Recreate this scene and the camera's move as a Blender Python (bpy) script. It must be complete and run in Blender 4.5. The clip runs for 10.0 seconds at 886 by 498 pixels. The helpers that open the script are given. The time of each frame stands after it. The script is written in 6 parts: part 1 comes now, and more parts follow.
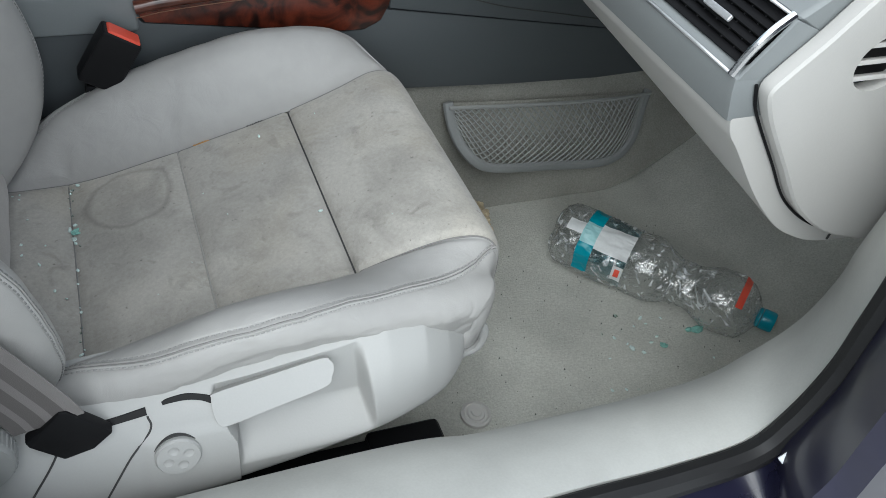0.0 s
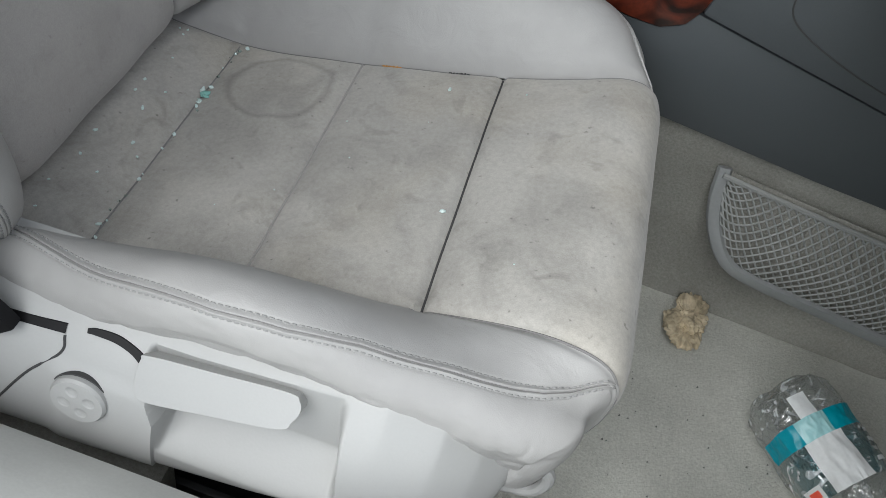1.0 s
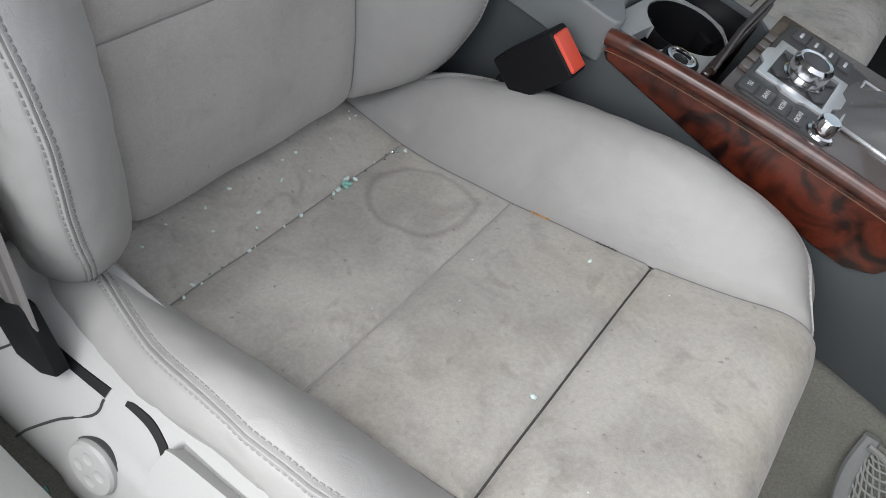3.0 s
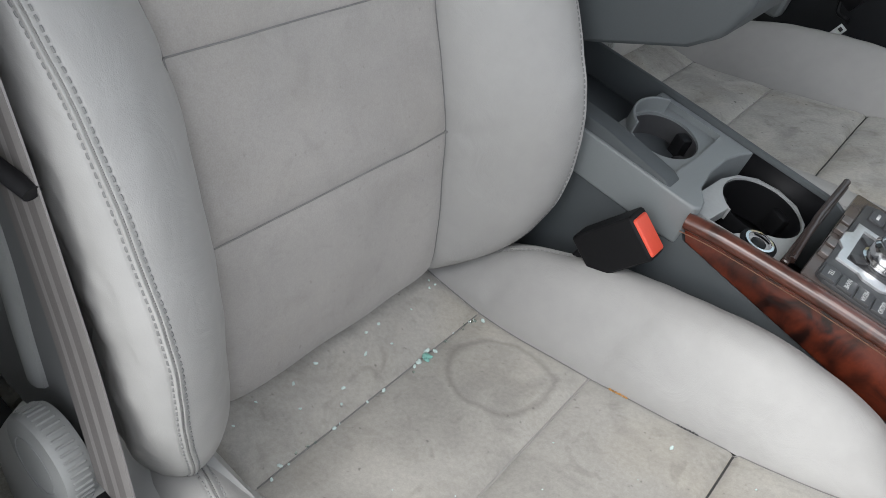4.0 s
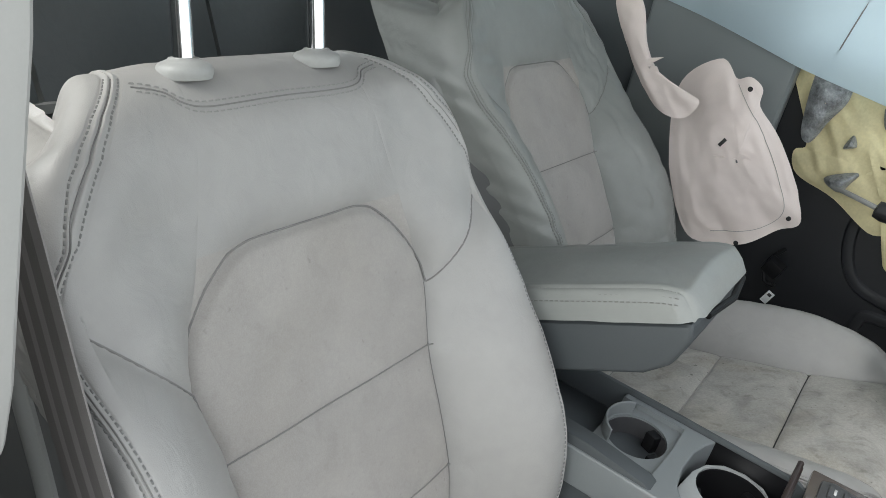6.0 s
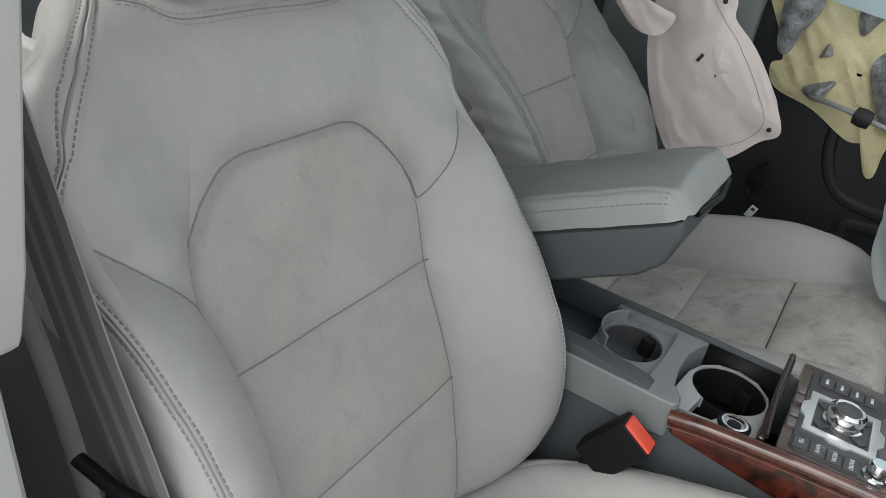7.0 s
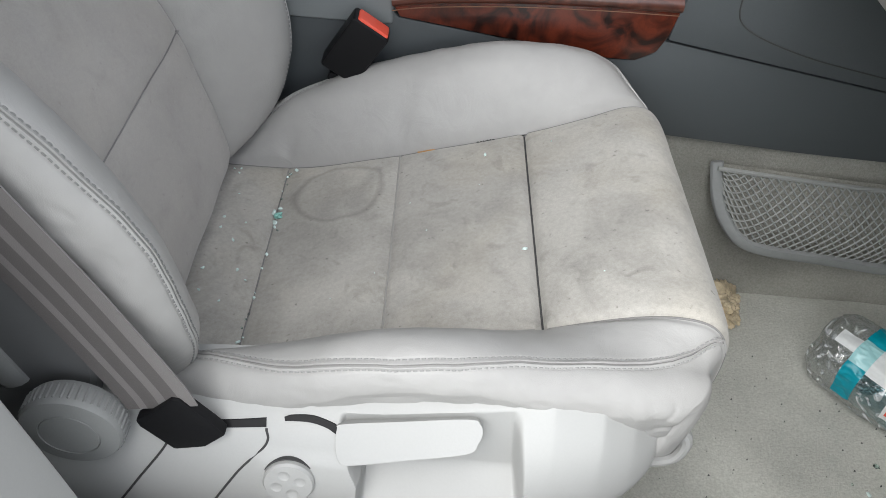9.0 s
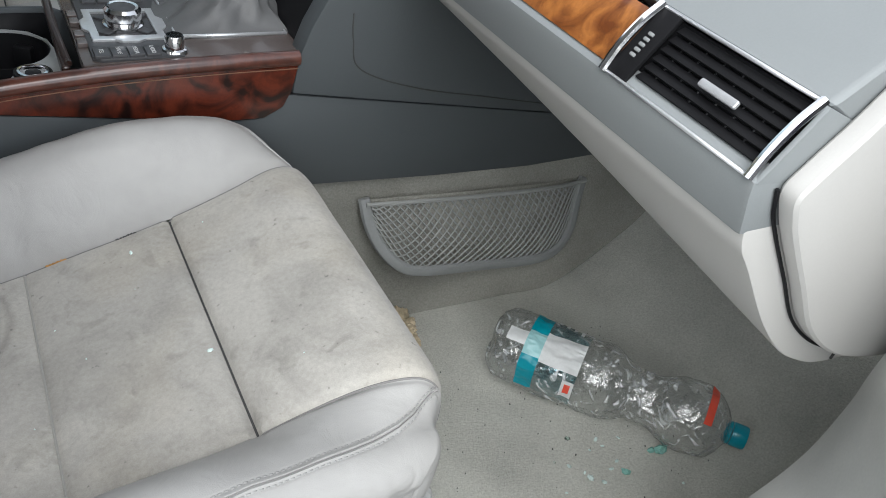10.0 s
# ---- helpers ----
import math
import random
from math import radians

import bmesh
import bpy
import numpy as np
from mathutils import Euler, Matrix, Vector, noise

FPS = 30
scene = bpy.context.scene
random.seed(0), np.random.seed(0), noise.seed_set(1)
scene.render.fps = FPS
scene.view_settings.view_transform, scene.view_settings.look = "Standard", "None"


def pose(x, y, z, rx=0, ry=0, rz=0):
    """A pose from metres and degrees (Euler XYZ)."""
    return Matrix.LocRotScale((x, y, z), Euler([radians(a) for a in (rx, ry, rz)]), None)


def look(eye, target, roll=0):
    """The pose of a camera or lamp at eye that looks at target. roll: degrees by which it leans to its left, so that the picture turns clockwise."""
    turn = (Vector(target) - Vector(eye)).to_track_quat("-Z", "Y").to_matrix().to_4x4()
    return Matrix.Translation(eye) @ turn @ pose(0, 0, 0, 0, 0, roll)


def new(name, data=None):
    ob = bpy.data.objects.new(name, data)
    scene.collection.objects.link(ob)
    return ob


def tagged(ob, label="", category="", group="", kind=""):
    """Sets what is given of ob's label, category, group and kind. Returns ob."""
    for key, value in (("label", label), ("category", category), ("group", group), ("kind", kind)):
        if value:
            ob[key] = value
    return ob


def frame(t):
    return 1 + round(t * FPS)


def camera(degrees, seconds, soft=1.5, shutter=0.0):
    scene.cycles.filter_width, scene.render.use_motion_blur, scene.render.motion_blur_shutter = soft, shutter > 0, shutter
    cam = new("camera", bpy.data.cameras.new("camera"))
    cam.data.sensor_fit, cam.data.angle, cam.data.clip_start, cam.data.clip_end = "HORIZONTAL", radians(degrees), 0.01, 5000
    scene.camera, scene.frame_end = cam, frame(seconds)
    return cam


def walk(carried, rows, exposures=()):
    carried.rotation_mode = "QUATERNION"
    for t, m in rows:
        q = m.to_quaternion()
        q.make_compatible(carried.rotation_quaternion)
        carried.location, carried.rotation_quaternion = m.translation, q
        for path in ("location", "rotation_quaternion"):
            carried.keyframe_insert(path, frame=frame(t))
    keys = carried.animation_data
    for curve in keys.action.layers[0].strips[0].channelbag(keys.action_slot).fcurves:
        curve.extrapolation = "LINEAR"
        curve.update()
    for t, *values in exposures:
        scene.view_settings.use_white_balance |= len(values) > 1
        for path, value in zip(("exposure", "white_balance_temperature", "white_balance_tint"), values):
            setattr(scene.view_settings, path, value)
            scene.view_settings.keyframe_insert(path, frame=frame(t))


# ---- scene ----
cam = camera(58.0, 10.0, 0.8)
PATH = [
    (0, (0.129, -0.691, 0.877), (0.828, 0.605, -0.477), 10.1),
    (0.5, (0.273, -0.561, 0.794), (0.564, 0.792, -0.651), 16.5),
    (1, (0.321, -0.491, 0.765), (0.343, 0.82, -0.745), 20.8),
    (1.5, (0.341, -0.457, 0.766), (0.215, 0.843, -0.748), 24.5),
    (2, (0.342, -0.441, 0.768), (0.123, 0.861, -0.733), 26.4),
    (2.2, (0.336, -0.436, 0.758), (0.091, 0.885, -0.723), 27.3),
    (3.5, (0.278, -0.399, 0.78), (-0.181, 0.896, -0.673), 25.9),
    (4, (0.241, -0.407, 0.81), (-0.358, 0.951, -0.531), 23.2),
    (4.5, (0.23, -0.435, 0.862), (-0.51, 0.984, -0.336), 19.3),
    (5, (0.222, -0.461, 0.907), (-0.604, 1.025, -0.147), 17.3),
    (5.5, (0.218, -0.475, 0.94), (-0.654, 1.07, 0.017), 15.8),
    (5.7, (0.21, -0.477, 0.949), (-0.653, 1.101, 0.072), 15.9),
    (6.8, (0.221, -0.494, 0.926), (-0.575, 1.124, 0.062), 12.1),
    (7, (0.223, -0.501, 0.911), (-0.541, 1.087, -0.033), 12.1),
    (7.5, (0.226, -0.523, 0.863), (-0.381, 1.003, -0.278), 10.1),
    (8, (0.226, -0.543, 0.813), (-0.172, 0.949, -0.459), 8.9),
    (8.5, (0.229, -0.564, 0.783), (0.061, 0.906, -0.563), 7.3),
    (9, (0.211, -0.608, 0.793), (0.291, 0.879, -0.542), 6.4),
    (9.5, (0.187, -0.645, 0.805), (0.604, 0.82, -0.491), 6.9),
    (10, (0.186, -0.537, 0.8), (1.12, 0.783, -0.376), 12.3),
]
walk(cam, [(t, look(eye, target, roll)) for t, eye, target, roll in PATH],
     [(0.0, 0.96, 6150, 5), (1.5, 1.06, 6400, 9), (3.0, 1.34, 6450, 10), (4.5, 1.82, 6550, 8), (5.5, 1.98, 6600, 6), (6.8, 1.45, 6680, 7), (7.5, 1.68, 6680, 9), (8.5, 1.45, 6550, 9), (10.0, 1.29, 6350, 8)])

# ---- world, sun and light ----
world = bpy.data.worlds.new("overcast_sky")
scene.world = world
world.use_nodes = True
wn, wl = world.node_tree.nodes, world.node_tree.links
sky = wn.new("ShaderNodeTexSky")
sky.sky_type, sky.sun_disc = "NISHITA", False
sky.sun_elevation, sky.sun_rotation = radians(51), radians(214)
sky.dust_density, sky.ozone_density = 1.0, 1.0
grey = wn.new("ShaderNodeHueSaturation")
grey.inputs["Saturation"].default_value = 0.22
wl.new(sky.outputs[0], grey.inputs["Color"])
wl.new(grey.outputs[0], wn["Background"].inputs[0])
wn["Background"].inputs[1].default_value = 0.15

sun_data = bpy.data.lights.new("sun", "SUN")
sun_data.energy, sun_data.angle, sun_data.color = 1.12, radians(60), (1.0, 0.985, 0.96)
sun = new("sun", sun_data)
sun.matrix_world = look((-1.25, -2.6, 4.0), (0.5, 0.0, 0.1))

# ---- materials ----
MATS = {}


def node_mat(name):
    m = bpy.data.materials.new(name)
    m.use_nodes = True
    MATS[name] = m
    return m, m.node_tree.nodes, m.node_tree.links, m.node_tree.nodes["Principled BSDF"]


def surf(name, col, rough=0.5, metal=0.0, dark=0.85, light=1.12, big=6.0, fine=220.0, bump=0.15, dist=0.0006, spec=0.5,
         coat=0.0, rough_var=0.12, detail=6.0):
    """A plain surface: blotches at a large scale, grain at a fine one, a fine relief and uneven gloss."""
    m, n, l, p = node_mat(name)
    tc = n.new("ShaderNodeTexCoord")
    a, b = n.new("ShaderNodeTexNoise"), n.new("ShaderNodeTexNoise")
    a.inputs["Scale"].default_value, a.inputs["Detail"].default_value = big, detail
    b.inputs["Scale"].default_value, b.inputs["Detail"].default_value = fine, 3.0
    for k in (a, b):
        l.new(tc.outputs["Object"], k.inputs["Vector"])
    add = n.new("ShaderNodeMath")
    add.operation = "MULTIPLY_ADD"
    add.inputs[1].default_value = 0.35
    l.new(b.outputs["Fac"], add.inputs[0])
    l.new(a.outputs["Fac"], add.inputs[2])
    ramp = n.new("ShaderNodeValToRGB")
    ramp.color_ramp.elements[0].position, ramp.color_ramp.elements[1].position = 0.4, 0.95
    ramp.color_ramp.elements[0].color = (*[c * dark for c in col], 1)
    ramp.color_ramp.elements[1].color = (*[min(1.0, c * light) for c in col], 1)
    l.new(add.outputs[0], ramp.inputs[0])
    l.new(ramp.outputs[0], p.inputs["Base Color"])
    r = n.new("ShaderNodeMapRange")
    r.inputs["To Min"].default_value, r.inputs["To Max"].default_value = max(0.02, rough - rough_var), min(1, rough + rough_var)
    l.new(a.outputs["Fac"], r.inputs["Value"])
    l.new(r.outputs[0], p.inputs["Roughness"])
    p.inputs["Metallic"].default_value = metal
    p.inputs["Specular IOR Level"].default_value = spec
    p.inputs["Coat Weight"].default_value = coat
    if bump:
        bp = n.new("ShaderNodeBump")
        bp.inputs["Strength"].default_value, bp.inputs["Distance"].default_value = bump, dist
        l.new(b.outputs["Fac"], bp.inputs["Height"])
        l.new(bp.outputs[0], p.inputs["Normal"])
    return m


def leather(name, col, rough=0.42):
    """Grained hide: small cells, soft creases, slight soiling."""
    m = surf(name, col, rough, dark=0.9, light=1.08, big=7.0, fine=60.0, bump=0.0, rough_var=0.08)
    n, l = m.node_tree.nodes, m.node_tree.links
    p = n["Principled BSDF"]
    tc = n.new("ShaderNodeTexCoord")
    v = n.new("ShaderNodeTexVoronoi")
    v.feature, v.inputs["Scale"].default_value = "DISTANCE_TO_EDGE", 760.0
    w = n.new("ShaderNodeTexNoise")
    w.inputs["Scale"].default_value, w.inputs["Detail"].default_value, w.inputs["Distortion"].default_value = 28.0, 4.0, 1.2
    l.new(tc.outputs["Object"], v.inputs["Vector"])
    l.new(tc.outputs["Object"], w.inputs["Vector"])
    b1, b2 = n.new("ShaderNodeBump"), n.new("ShaderNodeBump")
    b1.inputs["Strength"].default_value, b1.inputs["Distance"].default_value = 0.25, 0.004
    b2.inputs["Strength"].default_value, b2.inputs["Distance"].default_value = 0.14, 0.0009
    l.new(w.outputs["Fac"], b1.inputs["Height"])
    l.new(v.outputs["Distance"], b2.inputs["Height"])
    l.new(b1.outputs[0], b2.inputs["Normal"])
    l.new(b2.outputs[0], p.inputs["Normal"])
    return m


def suede(name, col, grime, ring=None):
    """Worn suede: nap brushed light and dark, dark grime spots, a dried ring stain where given (x, y, radius)."""
    m, n, l, p = node_mat(name)
    tc = n.new("ShaderNodeTexCoord")

    def noise_tex(scale, detail, distortion=0.0):
        k = n.new("ShaderNodeTexNoise")
        k.inputs["Scale"].default_value, k.inputs["Detail"].default_value = scale, detail
        k.inputs["Distortion"].default_value = distortion
        l.new(tc.outputs["Object"], k.inputs["Vector"])
        return k

    def ramp(source, lo, hi, c0, c1):
        k = n.new("ShaderNodeValToRGB")
        k.color_ramp.elements[0].position, k.color_ramp.elements[1].position = lo, hi
        k.color_ramp.elements[0].color, k.color_ramp.elements[1].color = (*c0, 1), (*c1, 1)
        l.new(source, k.inputs[0])
        return k.outputs[0]

    def mix(a, b, kind="MULTIPLY", fac=1.0):
        k = n.new("ShaderNodeMix")
        k.data_type, k.blend_type = "RGBA", kind
        k.inputs[0].default_value = fac
        l.new(a, k.inputs[6])
        l.new(b, k.inputs[7])
        return k.outputs[2]

    nap, blot, spot, fib = noise_tex(5.0, 6.0, 1.2), noise_tex(17.0, 6.0, 0.9), noise_tex(42.0, 5.0, 0.8), noise_tex(900.0, 2.0)
    warm = noise_tex(7.5, 4.0, 0.6)
    base = ramp(nap.outputs["Fac"], 0.30, 0.68, [c * (1 - 0.75 * grime) for c in col], [c * 1.06 for c in col])
    base = mix(base, ramp(warm.outputs["Fac"], 0.46, 0.66, (1, 1, 1), (1.0, 1 - 0.08 * grime, 1 - 0.24 * grime)))
    base = mix(base, ramp(blot.outputs["Fac"], 0.32, 0.56, [1 - grime * 0.75] * 3, (1, 1, 1)))
    base = mix(base, ramp(spot.outputs["Fac"], 0.27, 0.42, [1 - grime * 0.8, 1 - grime * 0.8, 1 - grime * 0.85], (1, 1, 1)))
    base = mix(base, ramp(fib.outputs["Fac"], 0.3, 0.7, (0.93, 0.93, 0.93), (1.05, 1.05, 1.05)))
    grain = noise_tex(260.0, 4.0)
    base = mix(base, ramp(grain.outputs["Fac"], 0.32, 0.66, [1 - 0.36 * grime] * 3, [1 + 0.16 * grime] * 3))
    pit = noise_tex(130.0, 2.0)
    base = mix(base, ramp(pit.outputs["Fac"], 0.23, 0.29, [1 - grime * 1.6] * 3, (1, 1, 1)))
    if ring:
        sep = n.new("ShaderNodeSeparateXYZ")
        l.new(tc.outputs["Object"], sep.inputs[0])

        def math_node(op, a, b):
            k = n.new("ShaderNodeMath")
            k.operation = op
            for i, v in enumerate((a, b)):
                if isinstance(v, float):
                    k.inputs[i].default_value = v
                elif v is not None:
                    l.new(v, k.inputs[i])
            return k.outputs[0]

        dx = math_node("SUBTRACT", sep.outputs[0], ring[0])
        dy = math_node("SUBTRACT", sep.outputs[1], ring[1])
        d = math_node("SQRT", math_node("ADD", math_node("MULTIPLY", dx, dx), math_node("MULTIPLY", dy, dy)), None)
        wob = math_node("MULTIPLY", math_node("SUBTRACT", blot.outputs["Fac"], 0.5), 0.03)
        off = math_node("ABSOLUTE", math_node("SUBTRACT", math_node("ADD", d, wob), ring[2]), None)
        base = mix(base, ramp(math_node("MULTIPLY", off, 100.0), 0.05, 0.60, (0.77, 0.77, 0.76), (1, 1, 1)))
    l.new(base, p.inputs["Base Color"])
    p.inputs["Roughness"].default_value = 0.95
    p.inputs["Specular IOR Level"].default_value = 0.15
    p.inputs["Sheen Weight"].default_value = 0.25
    p.inputs["Sheen Roughness"].default_value = 0.5
    b1, b2 = n.new("ShaderNodeBump"), n.new("ShaderNodeBump")
    b1.inputs["Strength"].default_value, b1.inputs["Distance"].default_value = 0.3, 0.004
    b2.inputs["Strength"].default_value, b2.inputs["Distance"].default_value = 0.2, 0.0006
    l.new(blot.outputs["Fac"], b1.inputs["Height"])
    l.new(fib.outputs["Fac"], b2.inputs["Height"])
    l.new(b1.outputs[0], b2.inputs["Normal"])
    l.new(b2.outputs[0], p.inputs["Normal"])
    return m


def burl(name, dark_col, light_col):
    """Polished burl veneer: swirled dark and red-brown clouds under clear lacquer."""
    m, n, l, p = node_mat(name)
    tc = n.new("ShaderNodeTexCoord")
    a, b = n.new("ShaderNodeTexNoise"), n.new("ShaderNodeTexNoise")
    a.inputs["Scale"].default_value, a.inputs["Detail"].default_value, a.inputs["Distortion"].default_value = 26.0, 8.0, 1.6
    b.inputs["Scale"].default_value, b.inputs["Detail"].default_value, b.inputs["Distortion"].default_value = 140.0, 4.0, 2.0
    ramp, fine, mx = n.new("ShaderNodeValToRGB"), n.new("ShaderNodeValToRGB"), n.new("ShaderNodeMix")
    for k in (a, b):
        l.new(tc.outputs["Object"], k.inputs["Vector"])
    ramp.color_ramp.elements[0].position, ramp.color_ramp.elements[1].position = 0.36, 0.62
    ramp.color_ramp.elements[0].color, ramp.color_ramp.elements[1].color = (*dark_col, 1), (*light_col, 1)
    fine.color_ramp.elements[0].color, fine.color_ramp.elements[1].color = (0.55, 0.5, 0.5, 1), (1.2, 1.2, 1.2, 1)
    mx.data_type, mx.blend_type = "RGBA", "MULTIPLY"
    mx.inputs[0].default_value = 0.7
    l.new(a.outputs["Fac"], ramp.inputs[0])
    l.new(b.outputs["Fac"], fine.inputs[0])
    l.new(ramp.outputs[0], mx.inputs[6])
    l.new(fine.outputs[0], mx.inputs[7])
    l.new(mx.outputs[2], p.inputs["Base Color"])
    p.inputs["Roughness"].default_value = 0.28
    p.inputs["Coat Weight"].default_value = 0.6
    p.inputs["Coat Roughness"].default_value = 0.06
    return m


def clear(name, col, rough=0.03, ior=1.45, weight=1.0, relief=0.0):
    m, n, l, p = node_mat(name)
    p.inputs["Base Color"].default_value = (*col, 1)
    p.inputs["Roughness"].default_value = rough
    p.inputs["IOR"].default_value = ior
    p.inputs["Transmission Weight"].default_value = weight
    if relief:
        tc, a, b = n.new("ShaderNodeTexCoord"), n.new("ShaderNodeTexNoise"), n.new("ShaderNodeBump")
        a.inputs["Scale"].default_value, a.inputs["Detail"].default_value = 45.0, 3.0
        b.inputs["Strength"].default_value, b.inputs["Distance"].default_value = relief, 0.004
        l.new(tc.outputs["Object"], a.inputs["Vector"])
        l.new(a.outputs["Fac"], b.inputs["Height"])
        l.new(b.outputs[0], p.inputs["Normal"])
    return m


def carpet(name, col):
    """Short needled carpet: fibre specks, trodden patches, rough relief."""
    m = surf(name, col, 0.97, dark=0.72, light=1.15, big=7.0, fine=500.0, bump=0.0, spec=0.1)
    n, l = m.node_tree.nodes, m.node_tree.links
    p = n["Principled BSDF"]
    base = p.inputs["Base Color"].links[0].from_socket
    tc, a, r, k, b = n.new("ShaderNodeTexCoord"), n.new("ShaderNodeTexNoise"), n.new("ShaderNodeValToRGB"), n.new("ShaderNodeMix"), n.new("ShaderNodeBump")
    a.inputs["Scale"].default_value, a.inputs["Detail"].default_value, a.inputs["Roughness"].default_value = 330.0, 5.0, 0.7
    l.new(tc.outputs["Object"], a.inputs["Vector"])
    r.color_ramp.elements[0].position, r.color_ramp.elements[1].position = 0.34, 0.64
    r.color_ramp.elements[0].color, r.color_ramp.elements[1].color = (0.62, 0.62, 0.60, 1), (1.12, 1.12, 1.12, 1)
    l.new(a.outputs["Fac"], r.inputs[0])
    k.data_type, k.blend_type = "RGBA", "MULTIPLY"
    k.inputs[0].default_value = 0.5
    l.new(base, k.inputs[6])
    l.new(r.outputs[0], k.inputs[7])
    l.new(k.outputs[2], p.inputs["Base Color"])
    b.inputs["Strength"].default_value, b.inputs["Distance"].default_value = 0.6, 0.0025
    l.new(a.outputs["Fac"], b.inputs["Height"])
    l.new(b.outputs[0], p.inputs["Normal"])
    return m


LEATHER = leather("grey_leather", (0.357, 0.350, 0.339))
# same hide, darkened for the shade on armrest and driver backrest
LEATHER_SHADED = leather("shaded_green_grey_leather", (0.275, 0.285, 0.272))
SUEDE = suede("soiled_grey_suede", (0.455, 0.436, 0.400), 0.24, (0.128, 0.088, 0.047))
SUEDE_BACK = suede("grey_suede", (0.384, 0.365, 0.346), 0.09)
SUEDE_DRIVER = suede("dirty_grey_suede", (0.43, 0.415, 0.385), 0.34)
SEAM_DARK = surf("dark_seam_thread", (0.05, 0.05, 0.05), 0.9)
SEAM_PALE = surf("pale_seam_crease", (0.34, 0.33, 0.31), 0.9)
COLLAR = surf("grey_collar_plastic", (0.37, 0.375, 0.365), 0.45)
SEAM_GREY = surf("grey_seam_thread", (0.22, 0.215, 0.21), 0.9)
THREAD = surf("grey_stitching_thread", (0.30, 0.30, 0.29), 0.85)
THREAD_DARK = surf("dark_grey_stitching_thread", (0.21, 0.21, 0.205), 0.85)
TRIM = surf("light_grey_plastic", (0.385, 0.385, 0.375), 0.5, dark=0.95, light=1.04, fine=500, bump=0.12, dist=0.0005)
SILL = surf("pale_grey_sill_plastic", (0.54, 0.545, 0.52), 0.5, dark=0.85, light=1.06, big=14, fine=400, bump=0.15)
BEIGE = surf("warm_grey_plastic", (0.50, 0.49, 0.47), 0.55, dark=0.96, light=1.04, fine=600, bump=0.15)
DASH = surf("blue_grey_dash_plastic", (0.225, 0.24, 0.243), 0.5, dark=0.95, light=1.06, fine=600, bump=0.15)
CONSOLE = surf("dark_blue_grey_plastic", (0.062, 0.070, 0.075), 0.55, dark=0.92, light=1.08, fine=600, bump=0.15)
CONSOLE_TOP = surf("mid_grey_plastic", (0.185, 0.200, 0.205), 0.45, dark=0.94, light=1.06, fine=600, bump=0.12)
# grey kept dark to carry the shade beside the seat belt
SHELL = surf("shaded_shell_plastic", (0.13, 0.133, 0.135), 0.5, dark=0.94, light=1.06, fine=600, bump=0.12)
# trim plastic in a darker tone: the wheel's shade is in the colour
TRIM_SHADED = surf("shaded_grey_plastic", (0.27, 0.275, 0.27), 0.5, dark=0.95, light=1.05, fine=500, bump=0.12)
BLACK = surf("black_plastic", (0.008, 0.008, 0.009), 0.5, fine=400, bump=0.1, spec=0.18)
RUBBER = surf("black_rubber", (0.01, 0.01, 0.011), 0.6, fine=300, bump=0.2)
PAINT = surf("dark_blue_car_paint", (0.012, 0.012, 0.03), 0.3, dark=0.8, light=1.3, fine=40, bump=0.0, coat=0.35, rough_var=0.08)
CHROME = surf("chrome", (0.75, 0.75, 0.76), 0.12, 1.0, dark=0.9, light=1.05, bump=0.0, rough_var=0.06)
SILVER = surf("satin_silver_plastic", (0.62, 0.63, 0.64), 0.3, 0.6, bump=0.05)
STEEL = surf("dark_steel_rail", (0.03, 0.03, 0.032), 0.4, 0.5)
RED = surf("red_button_plastic", (0.75, 0.09, 0.05), 0.4, dark=0.92, light=1.05)
WOOD = burl("burl_wood", (0.012, 0.004, 0.003), (0.125, 0.024, 0.011))
WOOD_EDGE = burl("brown_wood_edge", (0.045, 0.014, 0.009), (0.11, 0.035, 0.022))
# brighter copy of the veneer, with the orange light put into its colour
WOOD_LIT = burl("lit_burl_wood", (0.14, 0.04, 0.010), (0.42, 0.16, 0.04))
# one carpet in two tones: floor lifted for missing light, sides darkened for shade
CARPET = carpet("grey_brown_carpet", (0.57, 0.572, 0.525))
CARPET_SIDE = carpet("shaded_brown_grey_carpet", (0.33, 0.325, 0.295))
NET = surf("grey_netting", (0.30, 0.31, 0.30), 0.8, fine=900, bump=0.3)
RIM = surf("grey_pocket_rim_plastic", (0.25, 0.26, 0.26), 0.55)
BELT = surf("taupe_belt_webbing", (0.125, 0.115, 0.112), 0.55, dark=0.9, light=1.1, fine=1200, bump=0.5, dist=0.0005)
BELT_LIGHT = surf("paler_belt_webbing_band", (0.21, 0.197, 0.192), 0.5, dark=0.9, light=1.1, fine=1200, bump=0.5, dist=0.0005)


